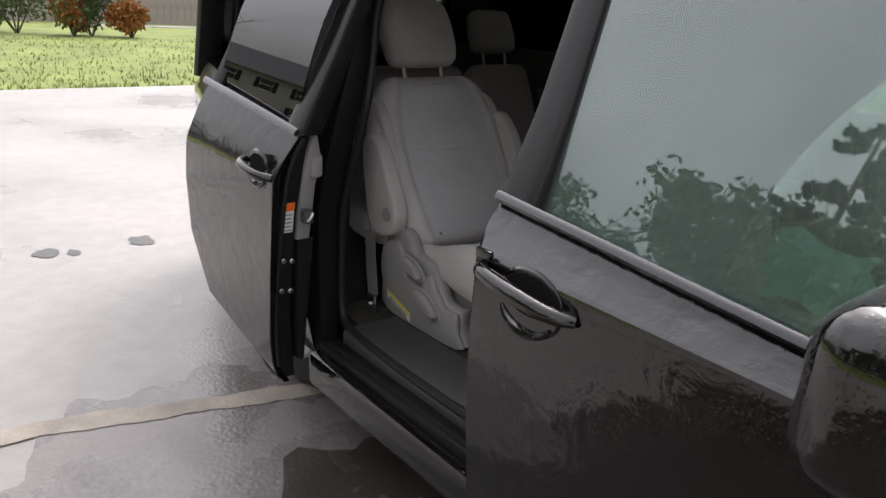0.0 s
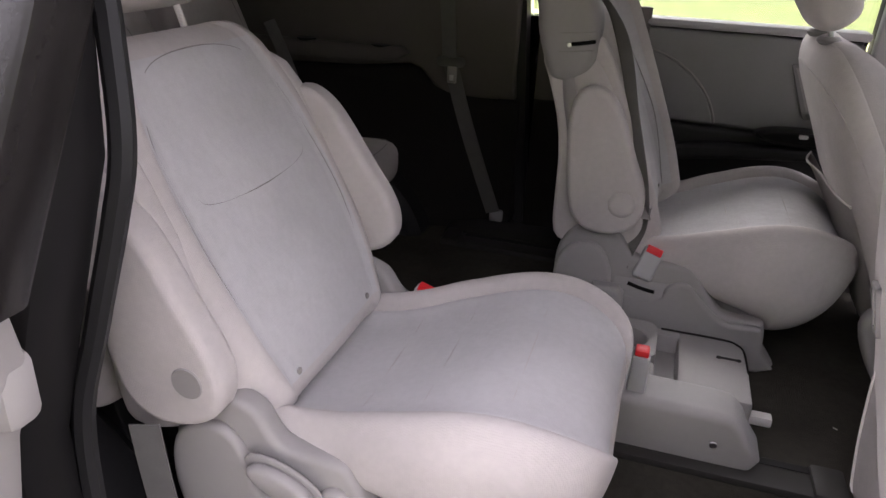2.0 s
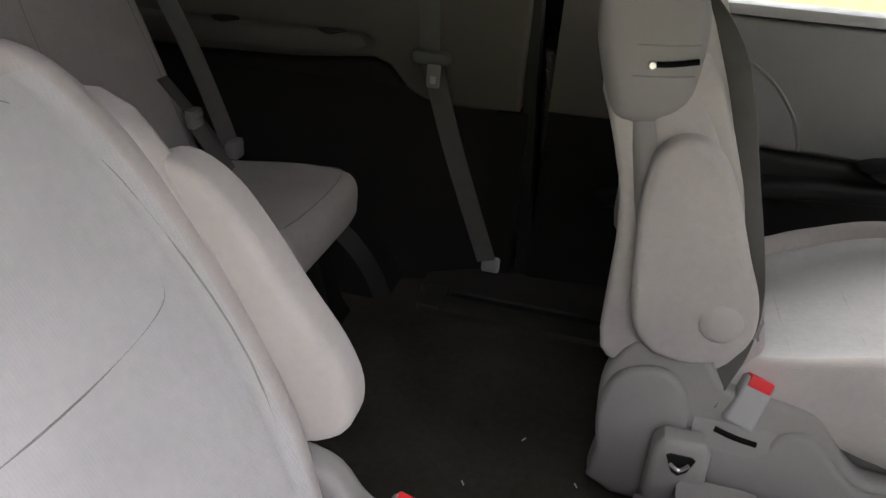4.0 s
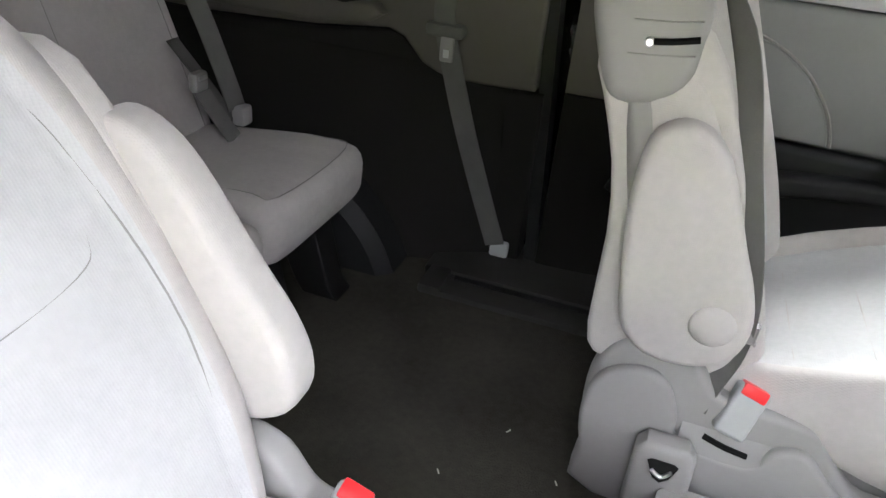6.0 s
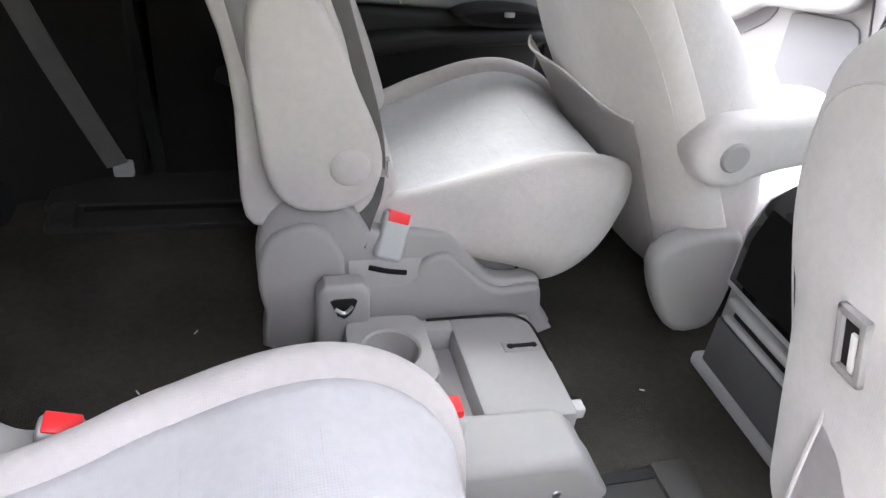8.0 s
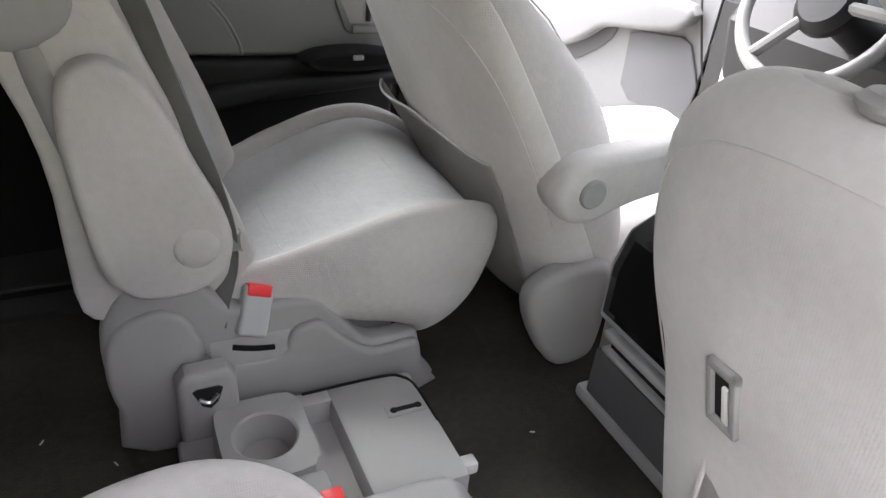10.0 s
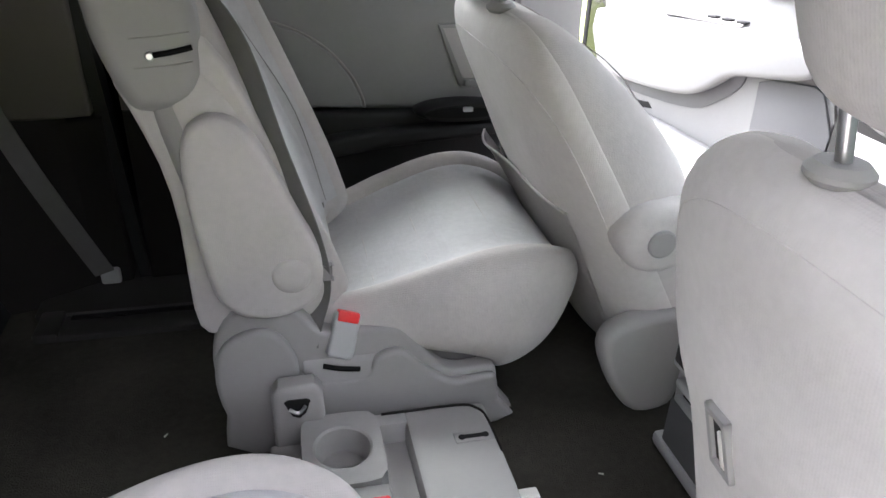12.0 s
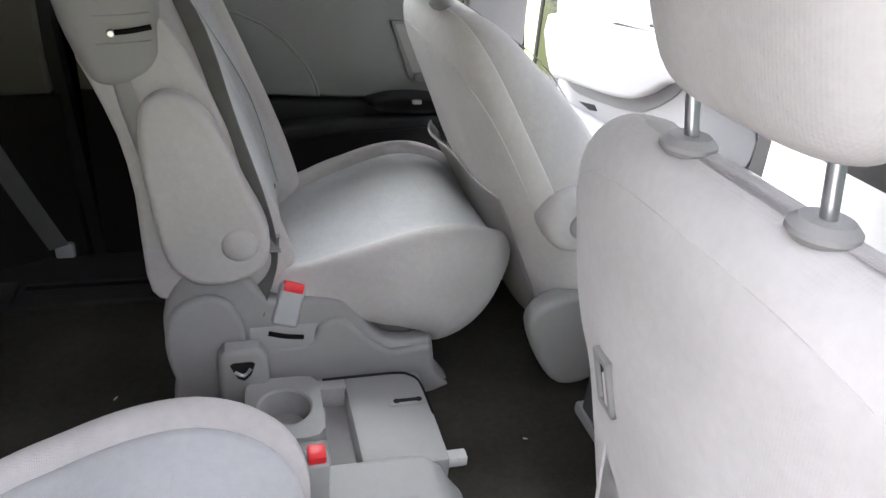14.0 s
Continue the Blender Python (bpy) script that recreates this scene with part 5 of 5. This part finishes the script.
def bench(cy, w, label):
    t = thing("bench_seat", label, "car seat", "third-row seats", (0.695, cy, FLOOR - .045))
    pad = Pad([(-.05, .25, w, .06, .05), (.12, .265, w, .065, .055), (.30, .28, w, .07, .06), (.41, .275, w * .99, .07, .065)], 0, (.03, .055), 6, .006, 26, 44)
    pad.side = -1
    cloth_cushion(pad, "seat_cushion", t, M_CLOTH, [[(.1, .8), (.78, .8), (.9, .7), (.9, -.7), (.78, -.8), (.1, -.8)]])
    a = radians(20)
    u = Vector((-math.sin(a), 0, math.cos(a)))
    st = [(.0 + u.x * d, .24 + u.z * d, w * k, .06, .06) for d, k in ((0, 1), (.2, 1), (.4, .98), (.56, .9))]
    back = Pad(st, 0, (.04, .07), 4.5, .008, 26, 44)
    cloth_cushion(back, "backrest", t, M_CLOTH, [[(.1, .75), (.85, .7), (.9, 0), (.85, -.7), (.1, -.75)]])
    hp = Pad([(u.x * d + .01, .24 + u.z * d, k, .05, .045) for d, k in ((.62, .12), (.70, .135), (.82, .115))], 0, (.03, .05), 3, .004, 18, 32)
    part("headrest", hp.mesh(), M_CLOTH, t, "", 60)
    for y in (-.07, .07):
        part("headrest_post", tube([(u.x * .52, y, .24 + u.z * .52), (u.x * .66 + .01, y, .24 + u.z * .66)], .006, 8, 0), M_STEEL, t)
    for y in (-w * .8, .05):
        part("leg", slab([(.27, .22), (.37, .22), (.405, .075), (.425, .047), (.345, .047), (.325, .075)], y - .035, y + .035, .005), M_BLACK, t)
    part("folding_strap", strap([(-.03, w * .72, .50), (.06, w * .74, .40), (.10, w * .75, .345)], .035, (0, 1, 0)), M_BELT, t, "grey folding strap")
    return t


bench(1.640, 0.190, "grey cloth third-row bench section by the wheel arch")
hang = thing("hanging_seat_belt", "grey lap belt hanging beside the rear bench", "seat belt", "bench belts", (0, 0, 0))
part("webbing", strap([(.70, 1.765, 1.06), (.745, 1.775, .95), (.785, 1.79, .82), (.80, 1.80, .755)], .045, (.3, .9, 0)), M_BELT, hang)
part("belt_tongue", box(.790, .822, 1.790, 1.830, .715, .760, .008), M_TRIM, hang, "grey plastic tongue")
hang = thing("hanging_buckle", "grey belt buckle lying against the bench back", "seat belt", "bench belts", (0, 0, 0))
part("webbing", strap([(.795, 1.680, .835), (.820, 1.705, .77), (.84, 1.73, .715)], .036, (.2, .9, .2)), M_BELT, hang)
part("buckle_head", box(.790, .812, 1.655, 1.695, .825, .865, .007), M_TRIM, hang)
part("buckle_slot", box(.8115, .8135, 1.662, 1.688, .850, .858), M_STEEL, hang)
bench(0.985, 0.455, "grey cloth third-row bench section behind the chair")


# ---------------------------------------------------------------- things between the seats
tray = thing("centre_tray", "low grey plastic floor tray with a cup holder", "console", at=(0, 0, 0))
body = bmesh.new()
# top in strips round the cup holder and the trough
X0, X1, Y0, Y1, Z0, Z1 = 1.743, 2.112, 1.086, 1.322, FLOOR, 0.524
box(1.968, X1, Y0, Y1, Z0, Z1, .010, 2, body)
box(1.920, 1.972, Y0, 1.296, Z0, 0.482, .004, 1, body)
box(1.915, 1.972, 1.292, Y1, Z0, Z1, .006, 2, body)
box(X0, 1.922, Y0, 1.165, Z0, Z1 + .004, .008, 2, body)
box(X0, 1.922, 1.160, Y1, Z0, 0.485, .004, 1, body)
part("tray_body", body, M_TRIM, tray, "grey plastic tray")
holder = bmesh.new()
CUP = Vector((1.858, 1.243, 0))
ring0 = [CUP + Vector((math.cos(k * math.pi / 16) * .044, math.sin(k * math.pi / 16) * .044, 0.532)) for k in range(32)]
lip0 = [CUP + Vector((math.cos(k * math.pi / 16) * .0475, math.sin(k * math.pi / 16) * .0475, 0.535)) for k in range(32)]
ring1 = [CUP + Vector((math.cos(k * math.pi / 16) * .038, math.sin(k * math.pi / 16) * .038, 0.488)) for k in range(32)]
sq = []
for k in range(32):
    c, s = math.cos(k * math.pi / 16), math.sin(k * math.pi / 16)
    m = (abs(c / .064) ** 6 + abs(s / .080) ** 6) ** (1 / 6)
    sq.append(CUP + Vector((c / m, s / m, 0.535)))
low = [Vector((CUP.x + (q.x - CUP.x) * 1.05, CUP.y + (q.y - CUP.y) * 1.05, 0.480)) for q in sq]
skin(holder, [low, sq, lip0, ring0, ring1], True, False)
holder.faces.new([holder.verts.new(q) for q in ring1])
part("cup_holder", holder, M_TRIM, tray, "round cup holder", 30)
part("latch_tower", slab([(1.752, .48), (1.752, .590), (1.765, .607), (1.822, .607), (1.835, .590), (1.840, .48)], 1.312, 1.352, .012), M_TRIM, tray)
part("latch_hole", slab([(1.772, .580), (1.778, .584), (1.808, .584), (1.814, .580), (1.806, .556), (1.795, .546), (1.784, .552)], 1.3095, 1.3125), M_BLACK, tray)
part("latch_pin", tube([(1.780, 1.307, .568), (1.794, 1.306, .560), (1.806, 1.307, .572)], .003, 6, 3), M_STEEL, tray)
part("tray_slot", box(2.052, 2.092, 1.234, 1.242, .5242, .5262), M_BLACK, tray)
for x in (2.052, 2.092):
    part("slot_end", disc((x, 1.238, .5252), .006, .003, "Z", 12, .001), M_BLACK, tray)
part("slot_plate", box(2.040, 2.104, 1.226, 1.250, .5235, .5252, .001), M_TRIM, tray)
part("tray_groove", tube([(1.93, 1.316, .526), (2.06, 1.316, .526), (2.092, 1.306, .525), (2.106, 1.28, .523), (2.109, 1.20, .521)], .0026, 5, 4), M_BROWN_TRIM, tray)
part("end_block", slab([(1.78, FLOOR), (1.78, .538), (1.81, .550), (2.03, .550), (2.075, .538), (2.102, .50), (2.110, FLOOR)], 0.984, 1.088, .018, 4, 2), M_TRIM, tray, "raised grey end block")
part("screw", disc((2.041, 0.983, .486), .007, .004, "Y", 12, .001), M_STEEL, tray)
part("floor_clip", box(2.106, 2.168, 1.155, 1.180, FLOOR, .452, .004), M_WHITE, tray, "pale plastic clip")
hid = part("stowed_buckle", box(1.872, 1.906, 1.005, 1.045, .54, .625, .006), M_TRIM_LIGHT, tray, "pale buckle standing by the end block")
part("red_tab", box(1.876, 1.902, 1.010, 1.040, .623, .637, .004), M_RED, hid)

for y, x0, x1 in ((1.822, 1.285, 2.30), (1.0, 0.95, 2.25), (0.60, 0.95, 2.10)):
    r = thing("seat_rail", "dark plastic seat rail cover with a slot", "rail", "floor rails", (0, y, FLOOR))
    part("rail_cover", box(x0, x1, -.045, .040, -.004, .014, .004), M_RAIL, r)
    part("rail_slot", box(x0 + .035, x1 - .03, .016, .034, .0142, .0160), M_BLACK, r)
    part("rail_end", box(x0 - .030, x0 + .022, -.046, .052, -.003, .022, .007), M_RAIL, r)
    part("rail_end", box(x1 - .03, x1 + .03, -.046, .042, -.003, .022, .007), M_RAIL, r)

sb = thing("rear_seat_belt", "grey seat belt hanging down the side trim", "seat belt", at=(0, 0, 0))
part("webbing", strap([(1.185, 1.972, 1.16), (1.200, 1.964, 1.03), (1.210, 1.958, 0.955), (1.270, 1.940, 0.785), (1.325, 1.948, 0.63), (1.375, 1.968, 0.485)], .046, (1, 0, .25)), M_BELT, sb)
part("belt_guide", box(1.166, 1.252, 1.944, 1.982, .944, .972, .010), M_BELT, sb, "grey plastic belt guide")
part("belt_tongue", box(1.203, 1.233, 1.944, 1.956, .895, .948, .005), M_TRIM, sb, "grey belt tongue with a steel slot")
part("tongue_slot", box(1.212, 1.225, 1.9425, 1.9445, .905, .922, .001), M_STEEL, sb)
part("floor_anchor", box(1.362, 1.406, 1.972, 1.992, .450, .490, .006), M_TRIM_LIGHT, sb)

sb = thing("door_side_belt", "pale belt end bolted beside the door jamb", "seat belt", at=(0, 0, 0))
part("webbing", strap([(1.245, 0.455, 0.70), (1.258, 0.453, 0.58), (1.278, 0.450, 0.49)], .045, (1, .2, 0)), M_BELT, sb)
part("anchor_plate", box(1.258, 1.303, 0.437, 0.447, .43, .495, .005), M_STEEL, sb)
part("bolt", disc((1.280, 0.434, .462), .011, .012, "Y", 12, .002), M_STEEL, sb)

con = thing("centre_console", "grey front console with a black glossy rear bin", "console", at=(0, 0, 0))
part("console_body", slab([(2.435, FLOOR), (2.430, .60), (2.425, .70), (2.445, .765), (2.49, .785), (3.1, .76), (3.1, FLOOR)], 0.985, 1.250, .018), M_TRIM, con)
part("bin_surround", slab([(2.416, .625), (2.416, .73), (2.436, .785), (2.475, .808), (2.62, .812), (2.62, .76), (2.5, .70), (2.44, .64)], 0.993, 1.246, .010), M_TRIM_LIGHT, con)
part("rear_bin", slab([(2.410, .640), (2.410, .730), (2.429, .788), (2.470, .815), (2.56, .819), (2.55, .78), (2.46, .74), (2.43, .65)], 1.012, 1.234, .006), M_GLOSS, con, "glossy black bin surround")
part("bin_door", slab([(2.4075, .652), (2.4075, .728), (2.424, .778), (2.440, .790), (2.46, .76), (2.43, .66)], 1.030, 1.216, .003), M_FLAT_BLACK, con, "dark bin opening")
part("bin_handle", box(2.408, 2.434, 1.035, 1.215, .600, .616, .006, 3), M_TRIM_LIGHT, con)
part("bin_handle", box(2.412, 2.434, 1.045, 1.215, .568, .580, .005, 3), M_TRIM_LIGHT, con)
part("lower_panel", box(2.424, 2.440, 0.998, 1.238, .458, .555, .004), M_GRILLE, con, "dark grey lower panel")
part("drawer_line", box(2.424, 2.433, 1.05, 1.205, .580, .588), M_BROWN_TRIM, con)
part("foot_trim", box(2.420, 2.47, 0.975, 1.262, FLOOR, .458, .008), M_TRIM_LIGHT, con)

dash = thing("dashboard", "grey dashboard with a steering wheel column", "dashboard", at=(0, 0, 0))
part("dash_top", slab([(3.320, .78), (3.290, .92), (3.360, 1.02), (3.740, 1.08), (4.000, 1.04), (4.000, .60), (3.540, .55), (3.390, .62)], .40, 1.98, .03), M_DARK_TRIM, dash)
part("knee_panel", slab([(3.340, .60), (3.330, .84), (3.360, .86), (3.440, .58)], 1.32, 1.98, .012), M_TRIM_LIGHT, dash)
part("glove_box", slab([(3.340, .58), (3.325, .82), (3.360, .84), (3.440, .56)], .44, 1.02, .012), M_TRIM_LIGHT, dash)
part("centre_panel", slab([(3.290, .66), (3.270, .98), (3.390, 1.03), (3.440, .62)], 1.05, 1.30, .015), M_TRIM, dash)
part("firewall", box(3.35, 3.42, .36, 2.05, .40, .95), M_DARK_TRIM, dash)
for z in (.52,):
    part("pedal", box(3.28, 3.31, 1.52, 1.60, z - .04, z + .04, .01), M_RUBBER, dash)
wheel = thing("steering_wheel", "grey leather-rimmed steering wheel", "steering wheel", at=(3.15, 1.585, 1.055))
wheel.rotation_euler = (0, radians(-64), 0)
rimline = [(math.cos(k * math.pi / 12) * .19, math.sin(k * math.pi / 12) * .19, 0) for k in range(25)]
part("rim", tube(rimline, .016, 12, 2), M_WHEEL, wheel)
part("hub", disc((0, 0, -.02), .075, .06, "Z", 24, .02), M_BLACK, wheel)
for a in (0, 120, 240):
    c, s = math.cos(radians(a + 30)), math.sin(radians(a + 30))
    part("spoke", tube([(c * .06, s * .06, -.01), (c * .18, s * .18, 0)], .014, 8, 1), M_WHEEL, wheel)
part("column", tube([(0, 0, -.03), (0, 0, -.28)], .045, 12, 0), M_BLACK, wheel)

lint = mat("lint", (.6, .58, .52), .9, vary=.05)
for x, y in ((1.555, 1.435), (1.660, 1.354), (1.48, 1.30), (2.30, 1.20)):
    a = rng.uniform(0, 3)
    piece("lint_speck", tube([(x, y, FLOOR + .002), (x + math.cos(a) * .009, y + math.sin(a) * .009, FLOOR + .003)], .0012, 4, 0), lint, "tiny pale lint speck on the carpet", "lint", group="lint on the carpet")
